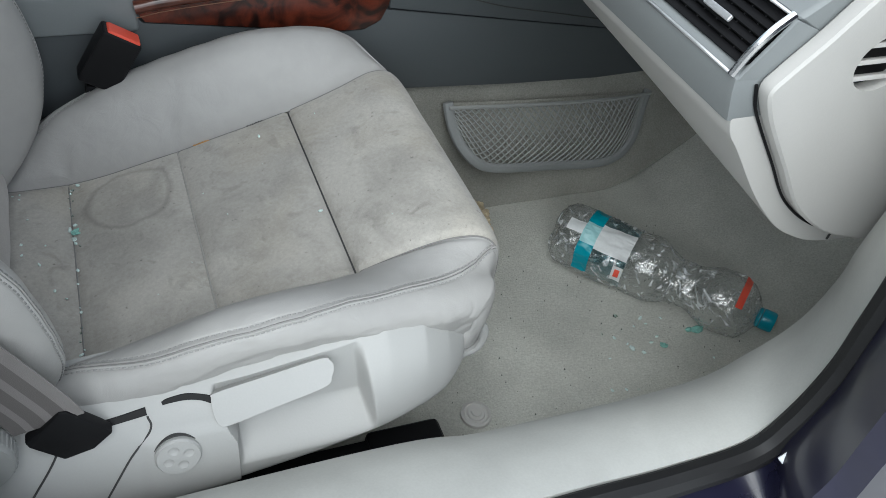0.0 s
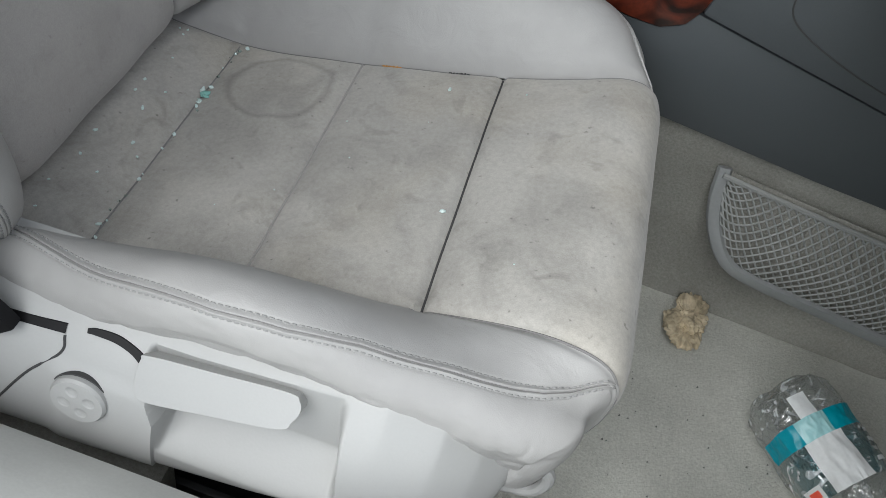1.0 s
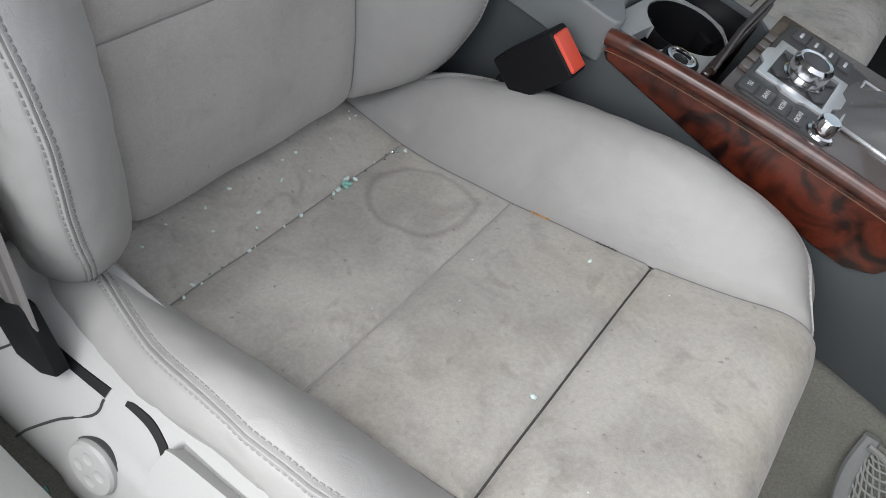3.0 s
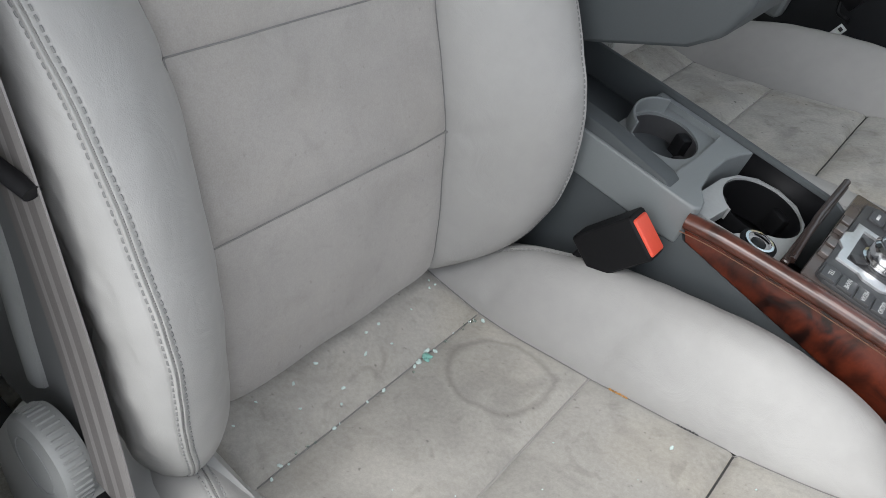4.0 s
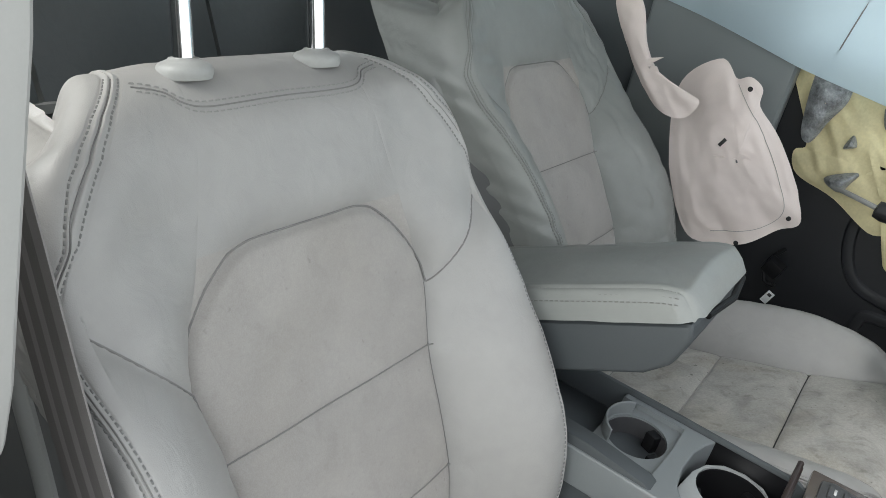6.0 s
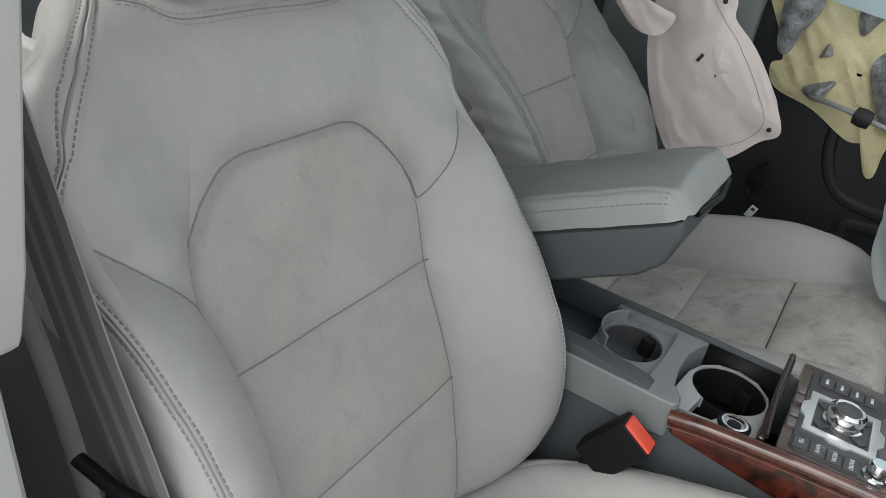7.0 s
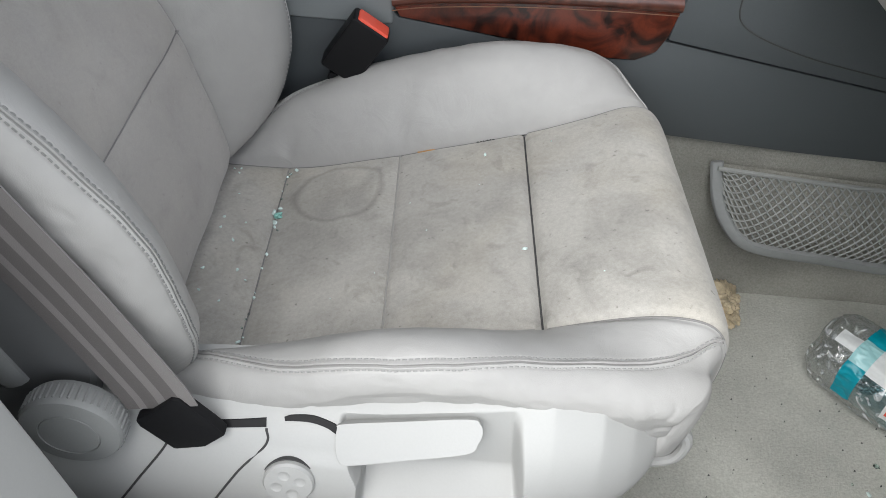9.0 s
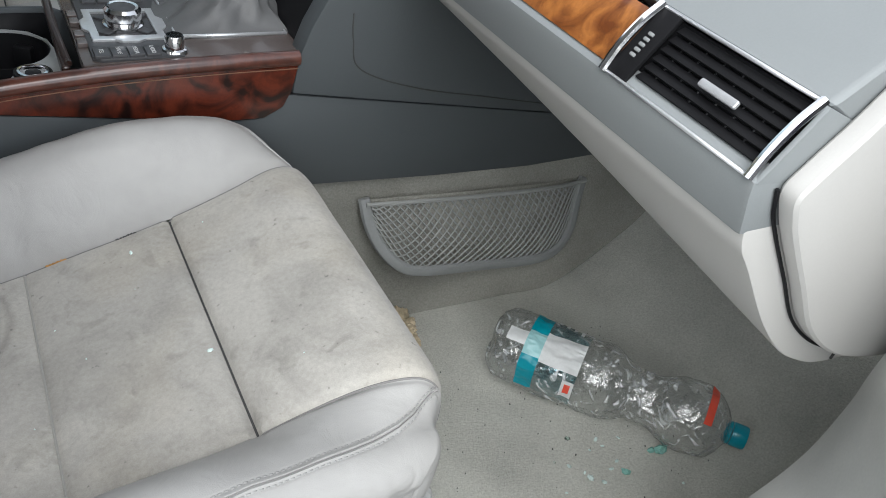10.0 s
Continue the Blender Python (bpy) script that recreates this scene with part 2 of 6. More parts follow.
def film(name, tint, gloss, relief):
    """Thin clear plastic: light passes straight through, the gloss grows at a slant."""
    m, n, l, p = node_mat(name)
    n.remove(p)
    tr, gl, mx, fr, ad = n.new("ShaderNodeBsdfTransparent"), n.new("ShaderNodeBsdfGlossy"), n.new("ShaderNodeMixShader"), n.new("ShaderNodeLayerWeight"), n.new("ShaderNodeMath")
    tr.inputs["Color"].default_value = (*tint, 1)
    gl.inputs["Roughness"].default_value = 0.10
    fr.inputs["Blend"].default_value = 0.35
    pw = n.new("ShaderNodeMath")
    pw.operation, pw.inputs[1].default_value = "POWER", 1.6
    ad.operation, ad.inputs[1].default_value = "MULTIPLY_ADD", gloss
    ad.inputs[2].default_value = 0.22
    tc, a, b = n.new("ShaderNodeTexCoord"), n.new("ShaderNodeTexNoise"), n.new("ShaderNodeBump")
    a.inputs["Scale"].default_value, a.inputs["Detail"].default_value, a.inputs["Distortion"].default_value = 55.0, 3.0, 0.8
    b.inputs["Strength"].default_value, b.inputs["Distance"].default_value = relief, 0.006
    l.new(tc.outputs["Object"], a.inputs["Vector"])
    l.new(a.outputs["Fac"], b.inputs["Height"])
    l.new(b.outputs[0], gl.inputs["Normal"])
    l.new(b.outputs[0], fr.inputs["Normal"])
    l.new(fr.outputs["Facing"], pw.inputs[0])
    l.new(pw.outputs[0], ad.inputs[0])
    l.new(ad.outputs[0], mx.inputs[0])
    l.new(tr.outputs[0], mx.inputs[1])
    l.new(gl.outputs[0], mx.inputs[2])
    # white streaks painted in for the sky's glints on the dented plastic
    cr, rp, df, m2 = n.new("ShaderNodeTexNoise"), n.new("ShaderNodeValToRGB"), n.new("ShaderNodeBsdfDiffuse"), n.new("ShaderNodeMixShader")
    cr.inputs["Scale"].default_value, cr.inputs["Detail"].default_value, cr.inputs["Distortion"].default_value = 38.0, 5.0, 2.2
    l.new(tc.outputs["Object"], cr.inputs["Vector"])
    rp.color_ramp.elements[0].position, rp.color_ramp.elements[0].color = 0.55, (0.03, 0.03, 0.03, 1)
    rp.color_ramp.elements[1].position, rp.color_ramp.elements[1].color = 0.70, (0.75, 0.75, 0.75, 1)
    df.inputs["Color"].default_value = (0.8, 0.83, 0.84, 1)
    l.new(cr.outputs["Fac"], rp.inputs[0])
    l.new(rp.outputs[0], m2.inputs[0])
    l.new(mx.outputs[0], m2.inputs[1])
    l.new(df.outputs[0], m2.inputs[2])
    l.new(m2.outputs[0], n["Material Output"].inputs["Surface"])
    return m


def thin_cloth(m, col, amount=0.5):
    """Lets daylight glow through a thin cloth."""
    n, l = m.node_tree.nodes, m.node_tree.links
    tl, mx = n.new("ShaderNodeBsdfTranslucent"), n.new("ShaderNodeMixShader")
    tl.inputs["Color"].default_value = (*col, 1)
    mx.inputs[0].default_value = amount
    l.new(n["Principled BSDF"].outputs[0], mx.inputs[1])
    l.new(tl.outputs[0], mx.inputs[2])
    l.new(mx.outputs[0], n["Material Output"].inputs["Surface"])
    return m


PET = film("clear_bottle_plastic", (0.975, 0.985, 0.985), 0.65, 1.0)
TEAL = surf("teal_label_film", (0.0, 0.28, 0.36), 0.35, dark=0.9, light=1.1, bump=0.0)
LABEL = surf("white_label_film", (0.75, 0.77, 0.77), 0.4, dark=0.8, light=1.05, bump=0.0)
CAP = surf("teal_bottle_cap_plastic", (0.0, 0.27, 0.36), 0.35)
GLASS = clear("pale_green_safety_glass", (0.80, 0.97, 0.92), 0.08, 1.5)
GLASS_WHITE = surf("crazed_white_glass", (0.72, 0.85, 0.82), 0.25, dark=0.75, light=1.1, fine=600, bump=0.4)
GLASS_TEAL = surf("green_tinted_glass_cluster", (0.25, 0.52, 0.46), 0.15, dark=0.7, light=1.3, fine=500, bump=0.5)
FOAM = surf("tan_crumpled_paper", (0.50, 0.42, 0.29), 0.4, dark=0.55, light=1.45, big=60, fine=160, bump=0.5, dist=0.003)
FOAM_ORANGE = surf("orange_seat_foam", (0.50, 0.26, 0.08), 0.9, dark=0.6, light=1.2, big=60, fine=400, bump=0.6)
AIRBAG = surf("dusty_pink_airbag_fabric", (0.72, 0.635, 0.60), 0.85, dark=0.9, light=1.1, big=9, fine=900, bump=0.3)
AIRBAG_WHITE = surf("pale_airbag_fabric", (0.55, 0.60, 0.62), 0.8, dark=0.88, light=1.1, big=9, fine=900, bump=0.3)
YELLOW = surf("yellow_foam_backing", (0.72, 0.64, 0.38), 0.7, dark=0.75, light=1.15, big=14, fine=200, bump=0.4)
FOIL = surf("grey_crinkled_foil", (0.26, 0.27, 0.28), 0.35, 0.3, dark=0.4, light=1.9, big=60, fine=260, bump=0.9, dist=0.004)
DOOR_BLACK = surf("black_door_inner_sheet", (0.014, 0.015, 0.018), 0.45, fine=120, bump=0.15)
HEADLINER = surf("grey_headliner_cloth", (0.42, 0.42, 0.40), 0.95, fine=700, bump=0.3)
REAR = leather("dark_green_grey_leather", (0.13, 0.14, 0.14))
# unseen ground, made pale to throw daylight up under the dash
GROUND_BOUNCE = surf("pale_bounce_ground", (0.38, 0.38, 0.365), 0.9, dark=0.6, light=1.5, big=3, fine=150, bump=0.8, dist=0.004)
# white cloth whose blue sky light is put into the colour
CURTAIN = thin_cloth(surf("skylit_blue_curtain_fabric", (0.60, 0.70, 0.75), 0.8, dark=0.88, light=1.1, big=6, fine=900, bump=0.2), (0.62, 0.78, 0.86), 0.55)

# ---- building helpers ----


def thing(name, at, label, category, group="", kind=""):
    ob = new(name)
    ob.location = at
    ob.empty_display_size = 0.02
    ob["base"] = list(at)
    return tagged(ob, label, category, group, kind)


def link_mesh(name, me, material, parent=None, label="", smooth=True):
    for k in (material if isinstance(material, (list, tuple)) else [material]):
        me.materials.append(k)
    if smooth:
        me.polygons.foreach_set("use_smooth", [True] * len(me.polygons))
    ob = new(name, me)
    if parent is not None:
        ob.parent = parent
        if parent.data is None:
            ob.matrix_parent_inverse = Matrix.Translation(Vector(parent["base"])).inverted()
    if label:
        ob["label"] = label
    return ob


def part(name, bm, material, parent=None, label="", smooth=True, sharp=35):
    me = bpy.data.meshes.new(name)
    bmesh.ops.recalc_face_normals(bm, faces=bm.faces)
    if smooth:
        for e in bm.edges:
            if len(e.link_faces) == 2 and e.calc_face_angle(0) > radians(sharp):
                e.smooth = False
    bm.to_mesh(me)
    bm.free()
    return link_mesh(name, me, material, parent, label, smooth)


def merged(bm, other):
    me = bpy.data.meshes.new("tmp")
    other.to_mesh(me)
    other.free()
    bm.from_mesh(me)
    bpy.data.meshes.remove(me)
    return bm


def rbox(size, m=None, bev=0.004, seg=2, at=(0, 0, 0)):
    bm = bmesh.new()
    bmesh.ops.create_cube(bm, size=1.0)
    bmesh.ops.scale(bm, vec=size, verts=bm.verts)
    if bev:
        bmesh.ops.bevel(bm, geom=bm.edges[:], offset=min(bev, 0.45 * min(size)), segments=seg, profile=0.6, affect="EDGES")
    bm.transform((m or Matrix()) if m is not None else Matrix.Translation(at))
    return bm


def prism(pts, axis, a, b, bev=0.003, seg=2):
    """A polygon in the two other axes, drawn out along axis from a to b."""
    bm = bmesh.new()

    def v(p, d):
        return {"x": (d, p[0], p[1]), "y": (p[0], d, p[1]), "z": (p[0], p[1], d)}[axis]

    lo, hi = [bm.verts.new(v(p, a)) for p in pts], [bm.verts.new(v(p, b)) for p in pts]
    bm.faces.new(lo)
    bm.faces.new(hi[::-1])
    for i in range(len(pts)):
        j = (i + 1) % len(pts)
        bm.faces.new((lo[i], hi[i], hi[j], lo[j]))
    bmesh.ops.recalc_face_normals(bm, faces=bm.faces)
    if bev:
        rim = [e for e in bm.edges if e.calc_face_angle(0) > radians(25)]
        bmesh.ops.bevel(bm, geom=rim, offset=bev, segments=seg, profile=0.6, affect="EDGES", clamp_overlap=True)
    return bm


def curve_pts(pts, n=60, closed=False):
    """A smooth line through points, as an array of n points."""
    p = np.array(pts, float)
    k = len(p)
    if closed:
        p = np.vstack([p[-1], p, p[0], p[1]])
        segs = k
    else:
        p = np.vstack([2 * p[0] - p[1], p, 2 * p[-1] - p[-2]])
        segs = k - 1
    out = []
    for t in np.linspace(0, segs, n, endpoint=not closed):
        i = min(int(t), segs - 1)
        s = t - i
        a, b, c, d = p[i], p[i + 1], p[i + 2], p[i + 3]
        out.append(0.5 * (2 * b + (c - a) * s + (2 * a - 5 * b + 4 * c - d) * s * s + (3 * b - a - 3 * c + d) * s**3))
    return np.array(out)


def tube(pts, r, n=8, closed=False, flat=1.0, up=None):
    """A round bar along points; flat squeezes it across the direction up."""
    bm = bmesh.new()
    pts = [Vector(p) for p in pts]
    k = len(pts)
    rings = []
    side = None
    for i, p in enumerate(pts):
        t = (pts[(i + 1) % k] - pts[i - 1]) if closed else (pts[min(i + 1, k - 1)] - pts[max(i - 1, 0)])
        t.normalize()
        ref = Vector(up) if up is not None else (side if side is not None else (Vector((0, 0, 1)) if abs(t.z) < 0.9 else Vector((1, 0, 0))))
        a = (ref - t * ref.dot(t)).normalized()
        b = t.cross(a)
        side = a
        rr = r[i] if isinstance(r, (list, tuple, np.ndarray)) else r
        rings.append([bm.verts.new(p + a * (math.cos(q) * rr * flat) + b * (math.sin(q) * rr)) for q in (2 * math.pi * j / n for j in range(n))])
    for i in range(k if closed else k - 1):
        for j in range(n):
            bm.faces.new((rings[i][j], rings[i][(j + 1) % n], rings[(i + 1) % k][(j + 1) % n], rings[(i + 1) % k][j]))
    if not closed:
        bm.faces.new(rings[0])
        bm.faces.new(rings[-1][::-1])
    return bm


def lathe(profile, m, n=32):
    """Radius and height pairs turned round the z axis, then moved by m."""
    bm = bmesh.new()
    rings = []
    for r, z in profile:
        if r < 1e-6:
            rings.append([bm.verts.new((0, 0, z))])
        else:
            rings.append([bm.verts.new((r * math.cos(2 * math.pi * j / n), r * math.sin(2 * math.pi * j / n), z)) for j in range(n)])
    for a, b in zip(rings, rings[1:]):
        for j in range(n):
            k = (j + 1) % n
            if len(a) == 1 and len(b) > 1:
                bm.faces.new((a[0], b[j], b[k]))
            elif len(b) == 1 and len(a) > 1:
                bm.faces.new((a[j], b[0], a[k]))
            elif len(a) > 1:
                bm.faces.new((a[j], b[j], b[k], a[k]))
    bm.transform(m)
    return bm


def grid_bm(P, closed_v=False, thick=0.0):
    """A sheet through an array of points (rows, columns, 3)."""
    bm = bmesh.new()
    nu, nv = P.shape[:2]
    vs = [[bm.verts.new(P[i, j]) for j in range(nv)] for i in range(nu)]
    for i in range(nu - 1):
        for j in range(nv if closed_v else nv - 1):
            k = (j + 1) % nv
            bm.faces.new((vs[i][j], vs[i][k], vs[i + 1][k], vs[i + 1][j]))
    if thick:
        bmesh.ops.recalc_face_normals(bm, faces=bm.faces)
        bmesh.ops.solidify(bm, geom=bm.faces[:], thickness=thick)
    return bm


def cut(ob, *cutters):
    """Takes the cutters' shapes out of ob's mesh."""
    for c in cutters:
        tool = part("tool", c, BLACK, None, "", False)
        mod = ob.modifiers.new("cut", "BOOLEAN")
        mod.object, mod.operation, mod.solver = tool, "DIFFERENCE", "EXACT"
        bpy.context.view_layer.update()
        me = bpy.data.meshes.new_from_object(ob.evaluated_get(bpy.context.evaluated_depsgraph_get()))
        ob.modifiers.clear()
        old, ob.data = ob.data, me
        bpy.data.meshes.remove(old)
        gone = tool.data
        bpy.data.objects.remove(tool)
        bpy.data.meshes.remove(gone)
    return ob


def stitches(lines, material, parent, label, step=0.0062, size=(0.0042, 0.0011, 0.0009)):
    """Short thread stitches along lines given as arrays of points and normals."""
    verts, faces = [], []
    for pts, nrm in lines:
        d = np.r_[0, np.cumsum(np.linalg.norm(np.diff(pts, axis=0), axis=1))]
        for s in np.arange(step / 2, d[-1], step):
            p = np.array([np.interp(s, d, pts[:, k]) for k in range(3)])
            q = np.array([np.interp(s + 0.001, d, pts[:, k]) for k in range(3)]) - np.array([np.interp(s - 0.001, d, pts[:, k]) for k in range(3)])
            t = q / (np.linalg.norm(q) + 1e-9)
            nn = np.array([np.interp(s, d, nrm[:, k]) for k in range(3)])
            nn = nn - t * (nn @ t)
            nn /= np.linalg.norm(nn) + 1e-9
            b = np.cross(t, nn)
            o = len(verts)
            for sx, sy, sz in ((-1, -1, 0), (1, -1, 0), (1, 1, 0), (-1, 1, 0), (-0.6, -0.5, 1), (0.6, -0.5, 1), (0.6, 0.5, 1), (-0.6, 0.5, 1)):
                verts.append(p + t * sx * size[0] / 2 + b * sy * size[1] / 2 + nn * (sz * size[2]))
            faces += [(o, o + 1, o + 5, o + 4), (o + 1, o + 2, o + 6, o + 5), (o + 2, o + 3, o + 7, o + 6), (o + 3, o, o + 4, o + 7), (o + 4, o + 5, o + 6, o + 7)]
    me = bpy.data.meshes.new("stitching")
    me.from_pydata([tuple(v) for v in verts], [], faces)
    return tagged(link_mesh("stitching", me, material, parent, label), kind="stuff")


# ---- large structure: cabin floor, sill, pillar, shell ----


def loft(curves, n=80, thick=0.0):
    """A sheet through smooth lines laid side by side."""
    return grid_bm(np.stack([curve_pts(c, n) for c in curves], 1), thick=thick)


def bounce_plane():
    bm = bmesh.new()
    bmesh.ops.create_grid(bm, x_segments=2, y_segments=2, size=300)
    bmesh.ops.translate(bm, vec=(0, 0, -0.32), verts=bm.verts)
    tagged(part("ground", bm, GROUND_BOUNCE), "unseen pale ground added to bounce daylight into the car", "ground", kind="structure")


def floor_z(x, y):
    """Height of the footwell carpet: flat at the seat, rising ahead of it to the bulkhead."""
    return 0.03 * max(0.0, min(1.0, (x - 0.5) / 0.4)) ** 2 * 1.0 + max(0.0, x - 1.0) * 0.62 + 0.10 * max(0.0, (-0.23 - y) / 0.08) ** 2 * (x > 0.3)


def carpet_floor():
    xs, ys = np.linspace(-1.2, 1.62, 130), np.linspace(-0.335, 0.262, 50)
    P = np.array([[(x, y, floor_z(x, y) + 0.0025 * noise.noise(Vector((x * 9, y * 9, 1))) + 0.0012 * noise.noise(Vector((x * 40, y * 40, 3)))) for y in ys] for x in xs])
    tagged(part("floor", grid_bm(P, thick=-0.012), CARPET), "worn grey-brown carpet in the front footwell", "floor", kind="structure")
    P2 = P.copy()
    P2[:, :, 1] = 1.0 - np.linspace(0, 1, 50)[None, :] * 0.45
    tagged(part("floor_driver", grid_bm(P2, thick=-0.012), CARPET), "grey-brown carpet under the driver seat", "floor", kind="structure")


def tunnel_carpet():
    low = [(-0.6, 0.242, -0.005), (0.5, 0.240, -0.005), (0.70, 0.226, 0.006), (0.84, 0.208, 0.022), (0.93, 0.200, 0.034), (1.07, 0.226, 0.085), (1.2, 0.245, 0.16), (1.6, 0.26, 0.40)]
    mid = [(x, y + 0.030, z + (0.24 - z) * 0.35) for x, y, z in low]
    top = [(-0.6, 0.272, 0.26), (0.5, 0.270, 0.252), (0.70, 0.268, 0.240), (0.86, 0.266, 0.236), (0.98, 0.264, 0.238), (1.10, 0.262, 0.26), (1.3, 0.262, 0.4), (1.6, 0.262, 0.5)]
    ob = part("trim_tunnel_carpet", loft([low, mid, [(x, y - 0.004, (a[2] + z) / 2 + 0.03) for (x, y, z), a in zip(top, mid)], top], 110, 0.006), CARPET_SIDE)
    tagged(ob, "brown-grey carpet on the tunnel side, tone darkened for shade", "carpet", kind="structure")
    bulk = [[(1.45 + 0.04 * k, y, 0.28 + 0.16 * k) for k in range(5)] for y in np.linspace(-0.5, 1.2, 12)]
    tagged(part("wall_bulkhead", grid_bm(np.array(bulk), thick=0.02), CARPET_SIDE), "carpeted bulkhead behind the dashboard, tone darkened for shade", "wall", kind="structure")


def net_pocket():
    """The storage net on the tunnel: a bent rim and a diamond net stretched across it."""
    th = thing("net_pocket", (0.78, 0.252, 0.06), "grey plastic framed elastic net pocket on the tunnel carpet", "net pocket")
    rim = [(0.600, 0.250, 0.212), (0.607, 0.236, 0.177), (0.622, 0.220, 0.146), (0.648, 0.202, 0.122), (0.684, 0.194, 0.114), (0.775, 0.191, 0.107), (0.862, 0.188, 0.101), (0.907, 0.192, 0.108), (0.937, 0.206, 0.130), (0.955, 0.228, 0.162), (0.974, 0.250, 0.194)]
    pts = curve_pts(rim, 60)
    part("rim", tube(pts, 0.0085, 8, flat=0.7, up=(0, 1, 0)), RIM, th)
    top = curve_pts([(0.600, 0.240, 0.208), (0.70, 0.232, 0.206), (0.80, 0.229, 0.202), (0.90, 0.233, 0.196), (0.976, 0.243, 0.192)], 60)
    part("elastic_edge", tube(top, 0.0032, 6), NET, th)
    bm = bmesh.new()
    low = np.array([[np.interp(x, pts[:, 0], pts[:, k]) for k in range(3)] for x in np.linspace(0.606, 0.97, 60)])
    hi = np.array([[np.interp(x, top[:, 0], top[:, k]) for k in range(3)] for x in np.linspace(0.606, 0.97, 60)])

    def at(a, b):
        i = max(0.0, min(59.0, a * 59))
        j = int(min(58, i))
        f = i - j
        p = (low[j] * (1 - f) + low[j + 1] * f) * (1 - b) + (hi[j] * (1 - f) + hi[j + 1] * f) * b
        return p + np.array((0, -0.016 * math.sin(math.pi * b) * math.sin(math.pi * min(1, max(0, a))) + 0.002, 0.0))

    for lean in (1, -1):
        for k in range(-8, 40):
            line = []
            for b in np.linspace(0, 1, 14):
                a = k / 31 + lean * b * 0.26 + (0 if lean > 0 else 0.0)
                if 0 <= a <= 1:
                    line.append(at(a, b) + np.array((0, -0.0008 if lean > 0 else 0, 0)))
            if len(line) > 2:
                merged(bm, tube(line, 0.0013, 4))
    tagged(part("net", bm, NET, th), kind="stuff")
    P = np.array([[at(a, b) + np.array((0, 0.012, 0)) for b in np.linspace(0, 1, 8)] for a in np.linspace(0, 1, 30)])
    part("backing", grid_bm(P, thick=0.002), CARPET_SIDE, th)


def sill():
    inner = [(-0.9, -0.300, 0.206), (0.2, -0.301, 0.206), (0.42, -0.321, 0.214), (0.645, -0.327, 0.214), (0.728, -0.327, 0.243), (0.776, -0.328, 0.284), (0.796, -0.328, 0.345), (0.793, -0.330, 0.41), (0.80, -0.338, 0.56), (0.84, -0.345, 0.75)]
    outer = [(-0.9, -0.424, 0.268), (0.2, -0.424, 0.268), (0.42, -0.424, 0.268), (0.54, -0.424, 0.258), (0.635, -0.424, 0.262), (0.680, -0.424, 0.305), (0.694, -0.424, 0.370), (0.690, -0.424, 0.44), (0.685, -0.424, 0.56), (0.72, -0.42, 0.75)]
    foot = [(x + (0.045 if i > 4 else 0.0), y - 0.004 if i < 3 else -0.348, max(0.0, z - 0.24 if i < 5 else z - 0.16)) for i, (x, y, z) in enumerate(inner)]
    wall = [(x + 0.028 * (i > 4), y - 0.002 if i < 3 else -0.340, z - 0.045 + 0.035 * (i > 4)) for i, (x, y, z) in enumerate(inner)]

    def between(f, lift):
        return [((1 - f) * a[0] + f * b[0] - lift * 0.6 * (i > 4), (1 - f) * a[1] + f * b[1], (1 - f) * a[2] + f * b[2] + lift * (1.0 if i < 5 else 0.35)) for i, (a, b) in enumerate(zip(inner, outer))]

    th = thing("sill_trim", (0.2, -0.36, 0.0), "scuffed pale grey plastic door sill trim curving up the pillar", "sill trim", kind="structure")
    part("sill_panel", loft([foot, wall, inner, between(0.12, 0.008), between(0.35, 0.014), between(0.6, 0.012), between(0.85, 0.006), outer], 120, 0.006), SILL, th)
    for f, up in ((0.20, 0.0085), (0.35, 0.0125), (0.50, 0.0115)):
        g = [(x, y, z + up) for x, y, z in between(f, 0.0)][1:5]
        line = [p for p in curve_pts(g, 60) if p[0] < 0.52]
        part("tread_rib", tube(line, [0.0055 * min(1.0, (k + 1) / 3, (len(line) - k) / 3) for k in range(len(line))], 10, flat=0.5, up=(0, 0, 1)), SILL, th, "raised rib on the sill")
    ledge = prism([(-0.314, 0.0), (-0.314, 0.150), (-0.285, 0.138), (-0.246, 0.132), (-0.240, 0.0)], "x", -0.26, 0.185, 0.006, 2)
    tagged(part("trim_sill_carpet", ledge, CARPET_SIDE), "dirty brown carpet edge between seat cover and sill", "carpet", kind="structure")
    seal = [(x - 0.012 * (i > 4), y - 0.012, z - 0.006 + 0.002) for i, (x, y, z) in enumerate(outer)]
    ob = thing("door_seal", (0.2, -0.41, 0.0), "black rubber door seal along the sill", "door seal", kind="structure")
    part("rubber_lip", tube(curve_pts(seal, 110), 0.014, 10), RUBBER, ob)

    def shift(dy, dx, dz):
        return [(x + dx * (i > 4), y + dy, z + dz * (1 if i < 5 else 0.4)) for i, (x, y, z) in enumerate(outer)]

    body = part("trim_body_sill", loft([shift(0.004, 0.006, -0.012), shift(-0.008, -0.004, -0.022), shift(-0.035, -0.03, -0.030), shift(-0.06, -0.055, -0.040), shift(-0.085, -0.07, -0.06), shift(-0.10, -0.06, -0.12), shift(-0.10, 0.0, -0.30)], 110, 0.004), PAINT)
    tagged(body, "dark blue painted car body below the sill", "car body", kind="structure")
    th = thing("door_hinge_plate", (0.66, -0.45, 0.24), "bare metal plate with a bolt hole on the painted pillar", "hinge plate")
    m = pose(0.690, -0.470, 0.312, 0, -42, 0) @ pose(0, 0, 0, 24, 0, 0)
    part("plate", rbox((0.12, 0.036, 0.005), m, 0.002), SILVER, th)
